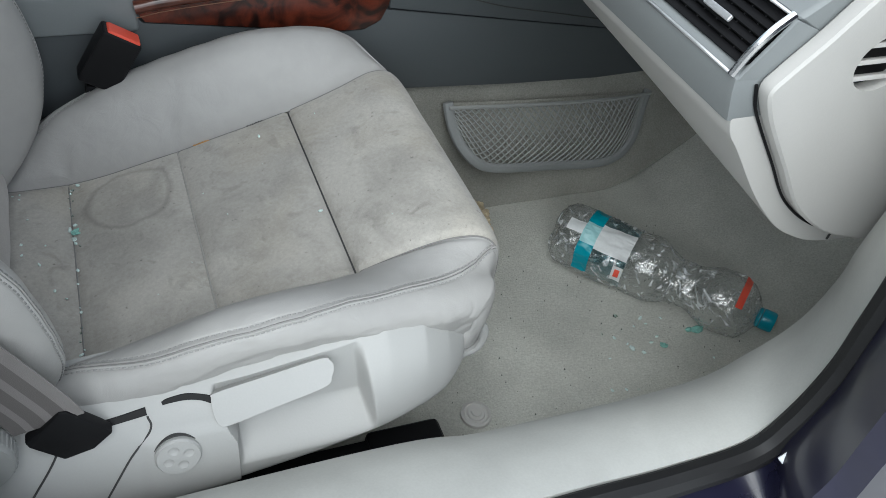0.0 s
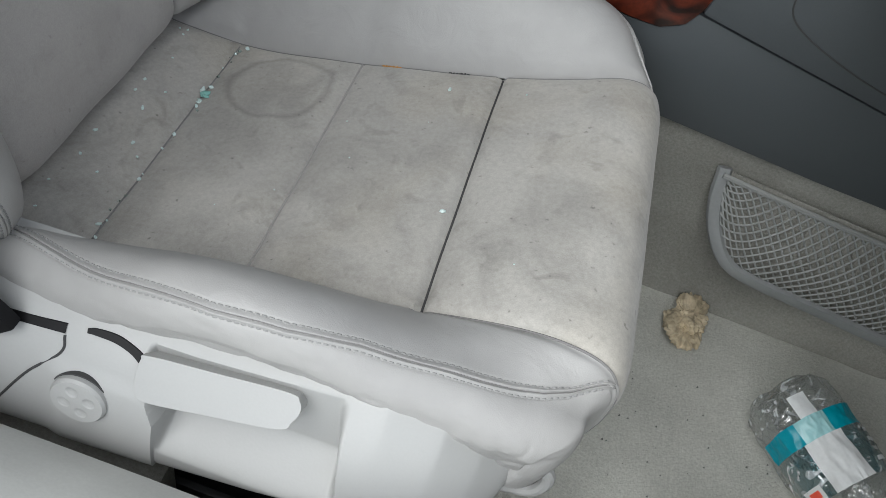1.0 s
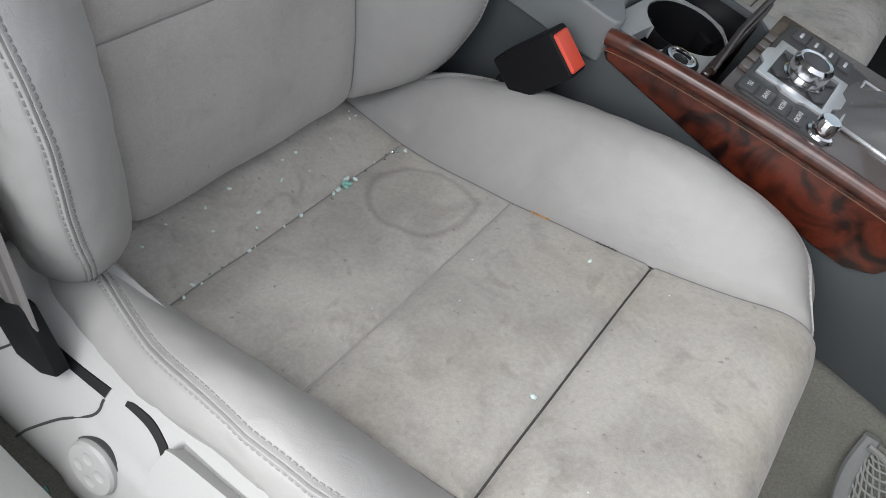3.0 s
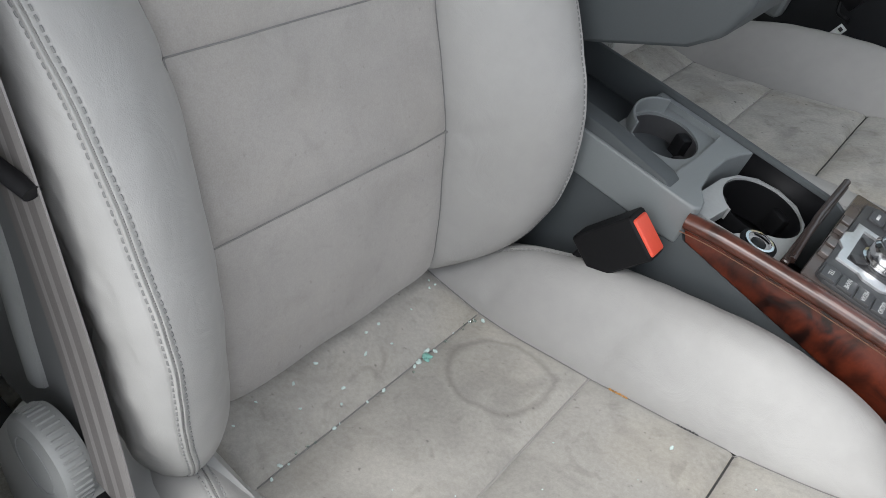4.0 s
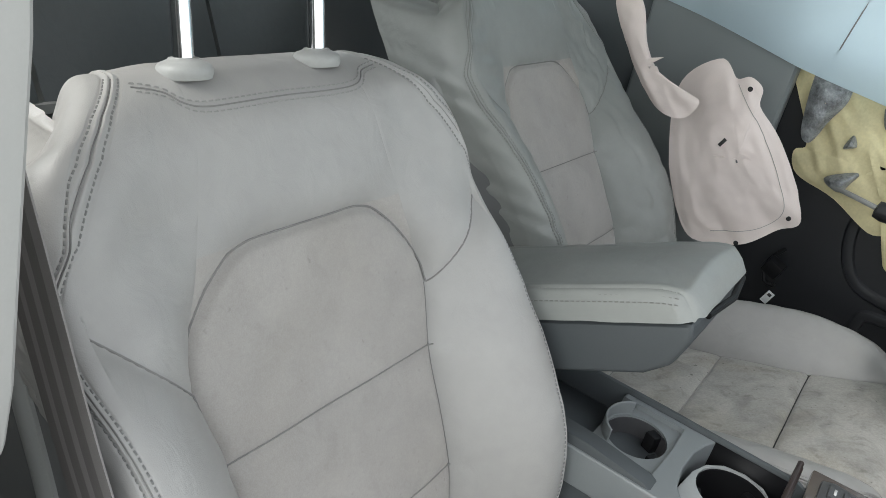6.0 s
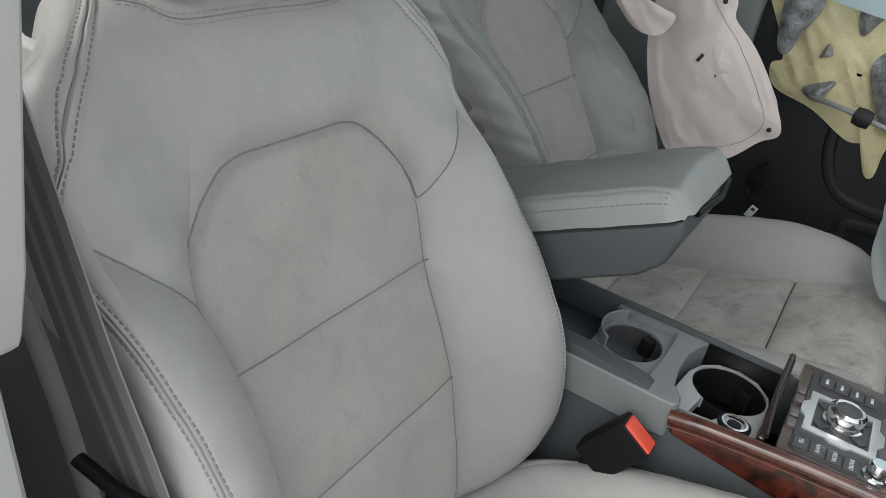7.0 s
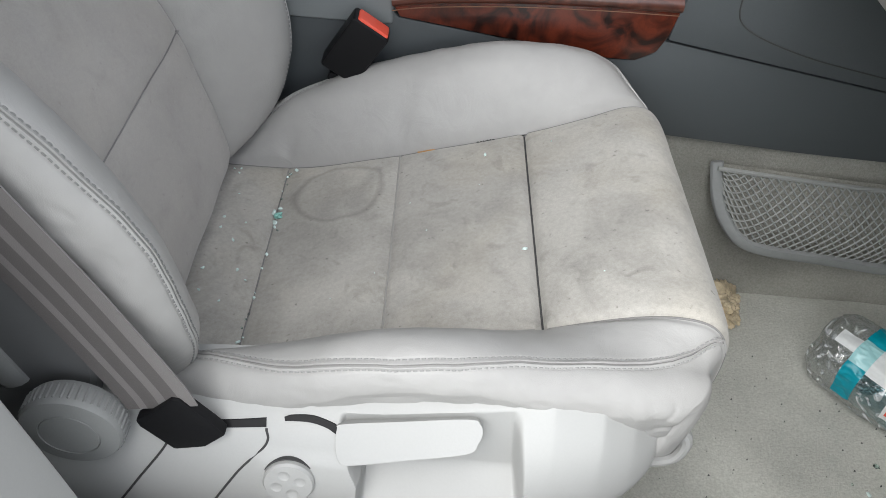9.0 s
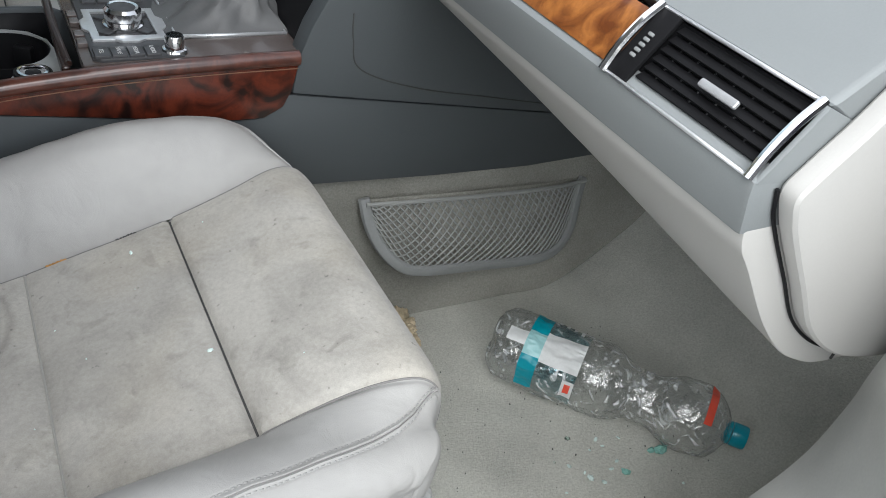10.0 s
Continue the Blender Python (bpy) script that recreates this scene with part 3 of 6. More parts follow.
    part("bolt_hole", lathe([(0, 0.004), (0.006, 0.004), (0.007, 0.001)], m @ pose(0.04, 0, 0.0), 14), BLACK, th)


def kick_panel():
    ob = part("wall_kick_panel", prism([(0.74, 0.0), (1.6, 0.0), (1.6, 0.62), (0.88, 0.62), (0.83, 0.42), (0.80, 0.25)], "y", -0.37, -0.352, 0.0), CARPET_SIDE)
    tagged(ob, "carpeted kick panel beside the footwell, tone darkened for shade", "wall", kind="structure")


def b_pillar():
    th = thing("pillar_trim", (-0.1, -0.33, 0.2), "pale grey plastic centre pillar trim beside the seat belt", "pillar trim", kind="structure")
    up = [(-0.068, 0.655), (-0.060, 0.70), (-0.055, 0.77), (-0.048, 0.86), (-0.052, 0.98), (-0.08, 1.25), (-0.26, 1.25), (-0.26, 0.655)]
    part("upper_panel", prism(up, "y", -0.39, -0.317, 0.008, 3), TRIM, th)
    lo = [(0.016, 0.250), (0.008, 0.295), (-0.002, 0.345), (-0.016, 0.41), (-0.032, 0.475), (-0.054, 0.57), (-0.072, 0.652), (-0.26, 0.652), (-0.26, 0.250)]
    part("lower_panel", prism(lo, "y", -0.388, -0.328, 0.010, 3), TRIM, th)
    ob = part("trim_pillar_paint", prism([(0.020, 0.25), (0.0, 0.36), (-0.035, 0.52), (-0.075, 0.66), (-0.09, 1.25), (-0.28, 1.25), (-0.28, 0.25)], "y", -0.45, -0.394, 0.006), PAINT)
    tagged(ob, "dark blue painted centre pillar outside its trim", "pillar", kind="structure")
    dr = part("pillar_trim_driver", prism([(0.0, 0.3), (-0.015, 0.62), (-0.03, 1.25), (-0.34, 1.25), (-0.30, 0.3)], "y", 1.10, 1.145, 0.015, 3), CONSOLE_TOP)
    tagged(dr, "grey plastic centre pillar trim on the driver side", "pillar trim", kind="structure")


def shell():
    """What closes the cabin: roof (unseen, sized to shape the daylight), far side, back bench, tail."""
    P = np.array([[(x, y, 1.26 - 0.10 * ((x - 0.0) / 1.2) ** 2 - 0.05 * ((y - 0.4) / 0.75) ** 4) for y in np.linspace(-0.34, 1.14, 20)] for x in np.linspace(-1.9, 0.26, 24)])
    tagged(part("ceiling", grid_bm(P, thick=0.03), HEADLINER), "unseen grey headliner of the car roof, added to shape daylight", "ceiling", kind="structure")
    door = [(-0.10, 0.05), (-0.10, 0.80), (1.0, 0.78), (1.3, 0.70), (1.35, 0.05)]
    th = thing("driver_door", (0.5, 1.16, 0.05), "stripped black inner sheet of the closed driver door", "car door")
    part("inner_sheet", prism(door, "y", 1.15, 1.20, 0.01), DOOR_BLACK, th)
    for pts in ([(0.18, 0.52), (0.24, 0.58), (0.42, 0.58), (0.47, 0.50), (0.44, 0.42), (0.24, 0.41)], [(0.26, 0.34), (0.31, 0.37), (0.60, 0.36), (0.62, 0.24), (0.28, 0.22)]):
        loop = curve_pts([(x, 1.15, z) for x, z in pts], 50, True)
        part("pressed_bead", tube(loop, 0.012, 8, True, flat=0.6, up=(0, 1, 0)), DOOR_BLACK, th)
    part("speaker_mount", lathe([(0.03, 0.0), (0.03, 0.02), (0.022, 0.025), (0.02, 0.008), (0, 0.008)], pose(0.165, 1.15, 0.63, 90, 0, 0), 24), BLACK, th)
    back = part("wall_tail", prism([(-1.9, 0.0), (-1.9, 0.85), (-1.86, 0.85), (-1.86, 0.0)], "y", -0.5, 1.3, 0), REAR)
    tagged(back, "dark trim behind the rear bench", "wall", kind="structure")
    rear_side = part("wall_rear_door", prism([(-1.9, 0.0), (-1.9, 0.80), (-0.26, 0.82), (-0.22, 0.25), (-0.26, 0.0)], "y", -0.42, -0.36, 0.01), REAR)
    tagged(rear_side, "closed dark trimmed rear passenger door", "car door", kind="structure")
    far = part("wall_rear_far", prism([(-1.9, 0.0), (-1.9, 0.80), (-0.32, 0.82), (-0.28, 0.0)], "y", 1.12, 1.18, 0.01), CONSOLE)
    tagged(far, "closed dark trimmed rear door on the driver side", "car door", kind="structure")
    th = thing("rear_bench", (-1.0, 0.4, 0.0), "dark green-grey leather rear bench with upright panels", "rear seat")
    for y0, y1 in ((-0.3, 0.10), (0.11, 0.29), (0.30, 0.70), (0.71, 1.05)):
        P = np.array([[(-1.02 - 0.30 * s + 0.035 * math.sin(math.pi * b) * (0.4 + 0.6 * math.sin(math.pi * s)), y0 + (y1 - y0) * b, 0.42 + 0.55 * s) for b in np.linspace(0, 1, 16)] for s in np.linspace(0, 1, 20)])
        part("back_panel", grid_bm(P, thick=-0.05), REAR, th)
    part("seat_base", rbox((0.55, 1.36, 0.36), pose(-0.80, 0.4, 0.2, 0, 4, 0), 0.06, 4), REAR, th)


bounce_plane()
carpet_floor()
tunnel_carpet()
net_pocket()
sill()
kick_panel()
b_pillar()
shell()

# ---- the seats ----


class Pad:
    """A padded surface on stations along its middle: seam line, raised crest and rolled side, seen from above or in front."""

    def __init__(self, mid, crest, half, crest_y, roll, skirt, grooves, n=240, move=(0, 0, 0), puff=0.004, flip=1, lift=(0, 0), plain=9.0, pipe=None, near_pipe=None, slack=False):
        self.mid = curve_pts(mid, n)
        self.crest = curve_pts(crest, n)
        self.half, self.crest_y = curve_pts([(v,) for v in half], n)[:, 0], curve_pts([(v,) for v in crest_y], n)[:, 0]
        self.roll, self.skirt, self.grooves, self.n, self.move, self.puff = roll, skirt, grooves, n, np.array(move), puff
        self.arc = np.r_[0, np.cumsum(np.linalg.norm(np.diff(self.mid, axis=0), axis=1))]
        t = np.gradient(self.mid, axis=0)
        t /= np.linalg.norm(t, axis=1)[:, None]
        self.flip, self.plain, self.pipe, self.near_pipe = flip, plain, pipe, near_pipe or pipe
        self.lift, self.slack = curve_pts([(v,) for v in lift], n)[:, 0], slack
        self.nrm = np.stack([-t[:, 1], t[:, 0]], 1) * flip

    def pt(self, i, c):
        """The place at station i (may be broken) and cross position c: 0 middle, 1 seam, 2 crest, 3 side edge, 4 skirt end; minus: the other side."""
        f = lambda a: np.interp(i, np.arange(self.n), a)
        s, k = (1 if c >= 0 else -1), abs(c)
        mx, mz, bx, bz, nx, nz = f(self.mid[:, 0]), f(self.mid[:, 1]), f(self.crest[:, 0]), f(self.crest[:, 1]), f(self.nrm[:, 0]), f(self.nrm[:, 1])
        bz += f(self.lift) if s < 0 else 0.0
        h, cy, arc = f(self.half), f(self.crest_y), f(self.arc)
        if k <= 1:
            y, px, pz = k * h, mx, mz
        elif k <= 2:
            w = math.sin((k - 1) * math.pi / 2) ** 0.9
            q = max(0.0, min(1.0, (arc - self.plain) / 0.03))
            w = (1 - q) * w + q * (k - 1) ** 2 * (3 - 2 * (k - 1))
            y, px, pz = h + (cy - h) * (k - 1), mx + (bx - mx) * w, mz + (bz - mz) * w
        else:
            a = min(1.0, k - 2) * math.pi / 2
            d = self.roll[1] * (1 - math.cos(a))
            back = max(0, k - 3) * (self.skirt if not isinstance(self.skirt, tuple) else float(np.interp(i, *self.skirt)))
            if isinstance(self.skirt, tuple) and self.flip < 0:
                q = max(0.0, min(1.0, (i - 90) / 85))
                vx, vz = (1 - q) * nx + q * 0.98, (1 - q) * nz + q * 0.04
            else:
                vx, vz = nx, nz
            y, px, pz = cy + self.roll[0] * math.sin(a) - max(0, k - 3) * (0.012 if self.flip < 0 else 0.024), bx - nx * d - vx * back, bz - nz * d - vz * back
        y *= s
        dep = 0.0
        if k <= 2.001:
            for line, narrow, deep in self.grooves:
                e = 9.0
                for (a0, y0), (a1, y1) in zip(line, line[1:]):
                    dx, dy = a1 - a0, y1 - y0
                    q = max(0.0, min(1.0, ((arc - a0) * dx + (y - y0) * dy) / (dx * dx + dy * dy + 1e-12)))
                    e = min(e, math.hypot(arc - a0 - q * dx, y - y0 - q * dy))
                dep = max(dep, deep * math.exp(-((e / narrow) ** 2)) + self.puff * math.exp(-((e / 0.016) ** 2)))
            e = abs(abs(y) - h)
            q = 1 - max(0.0, min(1.0, (arc - self.plain + 0.06) / 0.03))
            dep = max(dep, q * (0.0045 * math.exp(-((e / 0.004) ** 2)) + self.puff * 0.6 * math.exp(-((e / 0.016) ** 2))))
        wob = 0.0022 * noise.noise(Vector((px * 14, y * 14, pz * 14))) + (0.0012 * noise.noise(Vector((px * 40, y * 40, pz * 40))) if k > 1 else 0)
        push = 0.0
        if self.pipe is not None and k > 1.0:
            e = (k - float(np.interp(i, *(self.pipe if s > 0 else self.near_pipe)))) * 0.05
            push = 0.0023 * math.exp(-((e / 0.0034) ** 2)) - 0.0032 * math.exp(-((e / 0.0010) ** 2)) - 0.0009 * math.exp(-(((abs(e) - 0.0050) / 0.0016) ** 2))
            v = Vector((px * 26 + pz * 14, y * 8, pz * 30 - px * 12))
            deep = 0.3 if self.slack else 1.7 if self.flip < 0 else 1.15
            push += deep * min(1.0, max(0.0, k - 2.4)) * (0.0030 * noise.noise(v) - 0.0024 * max(0.0, 0.25 - abs(noise.noise(v * 1.5))) * 4)
            if self.slack and s > 0:
                u = Vector((pz * 13 + y * 9, (y - 0.5 * pz) * 16, 4.0))
                push += min(1.0, (k - 1.0) / 0.3) * (0.0095 * noise.noise(u) - 0.016 * max(0.0, 0.16 - abs(noise.noise(u * 1.3 + Vector((2, 5, 0))))) + 0.003 * noise.noise(u * 3.1))
            elif self.slack:
                push += min(1.0, (k - 1.0) / 0.4) * 0.0022 * math.sin(pz * 210 + 2.5 * noise.noise(Vector((pz * 20, y * 12, 1.0)))) * (0.5 + noise.noise(Vector((pz * 12, y * 20, 7.0))))
        out = max(0.0, min(1.0, k - 1.6))
        side = np.array((nx * (1 - 0.75 * out), s * 0.75 * out, nz * (1 - 0.75 * out)))
        return np.array((px, y, pz)) + np.array((nx, 0, nz)) * (wob - dep) + side * push + self.move

    def sheet(self, i0, i1, c0, c1, nu, nv):
        return np.array([[self.pt(i, c) for c in np.linspace(c0, c1, nv)] for i in np.linspace(i0, i1, nu)])

    def bolster(self, i0, i1, s, nu):
        """The side sheet from the seam over crest and roll, with close rows where the piping runs."""
        rows = []
        for i in np.linspace(i0, i1, nu):
            p = max(1.2, float(np.interp(i, *(self.pipe if s > 0 else self.near_pipe))))
            ks = np.r_[np.linspace(1.0, p - 0.16, 44), np.linspace(p - 0.15, p + 0.15, 45), np.linspace(p + 0.16, 4.0, 56)]
            rows.append([self.pt(i, s * k) for k in ks])
        return np.array(rows)

    def station(self, arc):
        return float(np.interp(arc, self.arc, np.arange(self.n)))

    def line(self, pts, lift=0.0, n=60):
        """Points and normals along a line of (arc, y) pairs laid on the pad."""
        p = curve_pts(pts, n) if len(pts) > 2 else np.linspace(pts[0], pts[1], n)
        out, nn = [], []
        for a, y in p:
            i = self.station(a)
            h, cy = np.interp(i, np.arange(self.n), self.half), np.interp(i, np.arange(self.n), self.crest_y)
            k = abs(y) / h if abs(y) <= h else 1 + min(1.0, (abs(y) - h) / (cy - h))
            if abs(y) > cy:
                k = 2 + math.asin(min(1.0, (abs(y) - cy) / self.roll[0])) * 2 / math.pi
            c = k * (1 if y >= 0 else -1)
            q = self.pt(i, c)
            e = (self.pt(i + 0.5, c) - self.pt(i - 0.5, c), self.pt(i, c + 0.02) - self.pt(i, c - 0.02))
            m = np.cross(e[0], e[1]) * self.flip
            m /= np.linalg.norm(m) + 1e-12
            out.append(q + m * lift)
            nn.append(m)
        return np.array(out), np.array(nn)

    def cross_line(self, i0, i1, c, n=120, lift=0.0):
        """Points and normals lengthwise at one cross position, or beside the piping: (side, offset)."""
        out, nn = [], []
        for i in np.linspace(i0, i1, n):
            k = c if not isinstance(c, tuple) else c[0] * (float(np.interp(i, *(self.pipe if c[0] > 0 else self.near_pipe))) + c[1])
            q = self.pt(i, k)
            e = (self.pt(i + 0.5, k) - self.pt(i - 0.5, k), self.pt(i, k + 0.02) - self.pt(i, k - 0.02))
            m = np.cross(e[0], e[1]) * self.flip
            m /= np.linalg.norm(m) + 1e-12
            out.append(q + m * lift)
            nn.append(m)
        return np.array(out), np.array(nn)


CUSHION_MID = [(-0.08, 0.240), (-0.03, 0.230), (0.0, 0.226), (0.061, 0.226), (0.125, 0.241), (0.19, 0.260), (0.26, 0.282), (0.327, 0.304), (0.39, 0.327), (0.435, 0.341), (0.464, 0.337), (0.481, 0.316), (0.486, 0.28), (0.480, 0.23), (0.462, 0.165)]
CUSHION_CREST = [(-0.08, 0.215), (-0.03, 0.225), (0.0, 0.243), (0.061, 0.287), (0.125, 0.320), (0.19, 0.345), (0.26, 0.367), (0.327, 0.376), (0.385, 0.373), (0.422, 0.360), (0.447, 0.340), (0.460, 0.315), (0.463, 0.28), (0.457, 0.23), (0.44, 0.165)]
CUSHION_HALF = [0.150, 0.150, 0.151, 0.152, 0.150, 0.148, 0.147, 0.148, 0.152, 0.160, 0.165, 0.168, 0.168, 0.165, 0.16]
CUSHION_CRESTY = [0.19, 0.195, 0.20, 0.205, 0.208, 0.208, 0.208, 0.208, 0.206, 0.203, 0.200, 0.197, 0.196, 0.193, 0.19]
BACK_MID = [(-0.075, 0.236), (-0.014, 0.233), (0.003, 0.254), (-0.006, 0.30), (-0.022, 0.35), (-0.036, 0.40), (-0.064, 0.455), (-0.096, 0.515), (-0.130, 0.58), (-0.163, 0.645), (-0.186, 0.693), (-0.206, 0.732), (-0.226, 0.752), (-0.256, 0.762), (-0.29, 0.754), (-0.31, 0.70)]
BACK_CREST = [(-0.06, 0.248), (-0.002, 0.248), (0.034, 0.268), (0.054, 0.316), (0.056, 0.372), (0.042, 0.432), (0.012, 0.487), (-0.033, 0.546), (-0.085, 0.600), (-0.146, 0.652), (-0.170, 0.694), (-0.194, 0.730), (-0.214, 0.750), (-0.250, 0.760), (-0.288, 0.748), (-0.31, 0.70)]
BACK_HALF = [0.125, 0.128, 0.131, 0.133, 0.134, 0.135, 0.134, 0.133, 0.146, 0.125, 0.11, 0.10, 0.095, 0.09, 0.09, 0.09]
BACK_CRESTY = [0.180, 0.186, 0.194, 0.208, 0.220, 0.222, 0.223, 0.223, 0.224, 0.226, 0.220, 0.206, 0.182, 0.156, 0.142, 0.14]


def seat(name, label, move, suedes, leathers, passenger, lean=0.0):
    th = thing(name, (0.15 + move[0], move[1], 0.0), label, "car seat")
    side = 1 if passenger else -1
    # cushion
    base = Pad(CUSHION_MID, CUSHION_CREST, CUSHION_HALF, CUSHION_CRESTY, (0.028, 0.03), 0.075, [], move=move)
    seams = [base.arc[np.argmin(abs(base.mid[:, 0] - x) + (np.arange(base.n) > 180) * 9)] for x in (0.061, 0.190, 0.327)]
    gr = [([(seams[0], -0.16), (seams[0], 0.16)], 0.003, 0.003), ([(seams[1], -0.16), (seams[1], 0.16)], 0.003, 0.003), ([(seams[2], -0.15), (seams[2], 0.15)], 0.0035, 0.007)]
    cu = Pad(CUSHION_MID, CUSHION_CREST, CUSHION_HALF, CUSHION_CRESTY, (0.028, 0.03), ([0, 135, 175, 240], [0.085, 0.085, 0.045, 0.035]), gr, move=move, pipe=([40, 55, 72, 138, 148, 158, 168, 176, 182], [1.82, 2.1, 2.5, 2.5, 2.4, 2.1, 1.7, 1.3, 1.06]), near_pipe=([40, 51, 66, 88, 100, 112, 126, 142, 154, 164, 174, 182], [1.75, 1.95, 2.25, 2.48, 2.42, 2.18, 2.02, 1.92, 1.8, 1.6, 1.27, 1.06]) if passenger else None, lift=[0, 0.020, 0.038, 0.012, -0.004, -0.007, -0.028, -0.047, -0.050, -0.040, -0.024, -0.008, 0, 0, 0] if passenger else [0, 0, -0.02, -0.045, -0.05, -0.05, -0.048, -0.04, -0.03, -0.02, 0, 0, 0, 0, 0])
    edges = [2.0, *[cu.station(s) for s in seams], cu.n - 16.0]
    for a, b in zip(edges, edges[1:]):
        nu = max(24, int((np.interp(b, np.arange(cu.n), cu.arc) - np.interp(a, np.arange(cu.n), cu.arc)) / 0.0028))
        part("seat_panel", grid_bm(cu.sheet(a, b, -1, 1, nu, 84)), suedes[0], th, "soiled grey suede seat panel")
    for s in (1, -1):
        part("bolster", grid_bm(cu.bolster(2.0, cu.n - 16.0, s, 150)), leathers[0], th, "light grey leather cushion bolster")
    for k, (s, m, r) in enumerate(zip(seams, (SEAM_GREY, SEAM_PALE, SEAM_DARK), (0.0008, 0.0012, 0.0014))):
        p, _ = cu.line([(s, -0.147), (s, 0.147)], 0.0004, 50)
        part("seam", tube(p, r, 6), m, th, "dark open seam" if k == 2 else "stitched seam")
    for s in (1, -1):
        p, _ = cu.cross_line(8, cu.n - 18, s * 1.0, 140, 0.0002)
        part("seam", tube(p, 0.0010, 6), SEAM_GREY, th)
        p, _ = cu.cross_line(42, cu.n - 61, (s, 0.0), 180, 0.0)
        part("piping", tube(p, 0.0007, 6), SEAM_GREY, th)
        stitches([cu.cross_line(42, cu.n - 62, (s, o), 200, 0.0001) for o in (-0.095, 0.095)], THREAD, th, "grey double stitching", 0.0048, (0.0034, 0.0013, 0.0008))
    part("cushion_base", rbox((0.47, 0.40, 0.13), pose(0.20 + move[0], move[1], 0.165 + move[2], 0, -10, 0), 0.03, 3), BLACK, th)
    # backrest
    mid, crest = [(x - lean * (z - 0.24), z) for x, z in BACK_MID], [(x - lean * (z - 0.24), z) for x, z in BACK_CREST]
    bk0 = Pad(mid, crest, BACK_HALF, BACK_CRESTY, (0.022, 0.04), 0.11, [], move=move, flip=-1)
    k0, k1 = 34, 34 + int(np.argmax(bk0.mid[34:, 1]))
    arc_z = lambda z: float(np.interp(z, bk0.mid[k0:k1, 1], bk0.arc[k0:k1]))
    a1, a2, a3, at = arc_z(0.396), arc_z(0.515), arc_z(0.57), arc_z(0.655)
    half_line = [(a3, 0.149), (arc_z(0.59), 0.146), (arc_z(0.61), 0.135), (arc_z(0.632), 0.114), (at - 0.006, 0.088), (at, 0.062), (at, 0.03)]
    frame_line = [(a, -y) for a, y in half_line] + half_line[::-1]
    wing = [[(a3, s * 0.149), (arc_z(0.60), s * 0.186), (arc_z(0.636), s * 0.225)] for s in (1, -1)]
    gb = [([(a1, -0.14), (a1, 0.14)], 0.003, 0.0025), ([(a2, -0.14), (a2, 0.14)], 0.003, 0.0025), (frame_line, 0.0045, 0.006), (wing[0], 0.004, 0.003), (wing[1], 0.004, 0.003)]
    bk = Pad(mid, crest, BACK_HALF, BACK_CRESTY, (0.022, 0.04), ([0, 90, 175, 240], [0.05, 0.05, 0.13, 0.13]), gb, move=move, puff=0.0045, flip=-1, plain=at, slack=not passenger, pipe=([0, 70, 100, 126, 136, 146, 158, 176, 192, 208, 240], [2.1, 2.1, 2.16, 2.30, 2.46, 2.42, 2.06, 1.87, 1.88, 1.75, 1.7]))
    ia = [bk.station(a) for a in (a1, a2, at)]
    part("backrest_panel", grid_bm(bk.sheet(2, ia[0], -1, 1, 60, 72)), suedes[1], th, "smooth grey backrest panel")
    part("backrest_panel", grid_bm(bk.sheet(ia[0], ia[1], -1, 1, 56, 72)), suedes[1], th, "smooth grey backrest panel")
    part("backrest_panel", grid_bm(bk.sheet(ia[1], ia[2], -1, 1, 60, 72)), suedes[1], th, "smooth grey backrest panel with a rounded top")
    part("backrest_top", grid_bm(bk.sheet(ia[2], bk.n - 1, -1, 1, 70, 60)), leathers[1], th, "grey leather backrest top")
    for s in (1, -1):
        part("backrest_bolster", grid_bm(bk.bolster(2, bk.n - 1, s, 170)), leathers[1 if s * side > 0 else 2], th, "grey leather backrest bolster")
        p, _ = bk.cross_line(4, bk.station(a3), s * 1.0, 90, 0.0002)
        part("seam", tube(p, 0.0011, 6), SEAM_GREY, th)
        p, _ = bk.cross_line(8, bk.n - 33, (s, 0.0), 180, 0.0)
        part("piping", tube(p, 0.0008, 6), SEAM_GREY, th)
        stitches([bk.cross_line(8, bk.n - 33, (s, o), 240, 0.0001) for o in (-0.09, 0.09)], THREAD_DARK, th, "dark grey double stitching", 0.0050, (0.0034, 0.0014, 0.0008))
        p, _ = bk.line(wing[0 if s > 0 else 1], 0.0003, 30)
        part("seam", tube(p, 0.0010, 6), SEAM_GREY, th)
    for a in (a1, a2):
        p, _ = bk.line([(a, -0.136), (a, 0.136)], 0.0003, 50)
        part("seam", tube(p, 0.0008, 6), SEAM_GREY, th)
    p, _ = bk.line(frame_line, 0.0002, 110)
    part("seam", tube(p, 0.0013, 6), SEAM_GREY, th)
    top_seam = [(arc_z(0.7595), -0.134), (arc_z(0.756), -0.112), (arc_z(0.7475), -0.086), (arc_z(0.7475), 0.0), (arc_z(0.7475), 0.086), (arc_z(0.756), 0.112), (arc_z(0.7595), 0.134)]
    p, _ = bk.line(top_seam, 0.0002, 90)
    part("piping", tube(p, 0.0007, 6), SEAM_GREY, th)
    stitches([bk.line([(a + o, y) for a, y in top_seam], 0.0003, 90) for o in (-0.0045, 0.0045)], THREAD, th, "double stitching across the backrest top")
    # hard back shell
    front = [(-0.03, 0.235), (-0.012, 0.31), (-0.017, 0.37), (-0.033, 0.432), (-0.063, 0.487), (-0.108, 0.546), (-0.165, 0.59)]
    rear = [(-0.23, 0.62), (-0.30, 0.62), (-0.32, 0.58), (-0.27, 0.42), (-0.18, 0.235)]
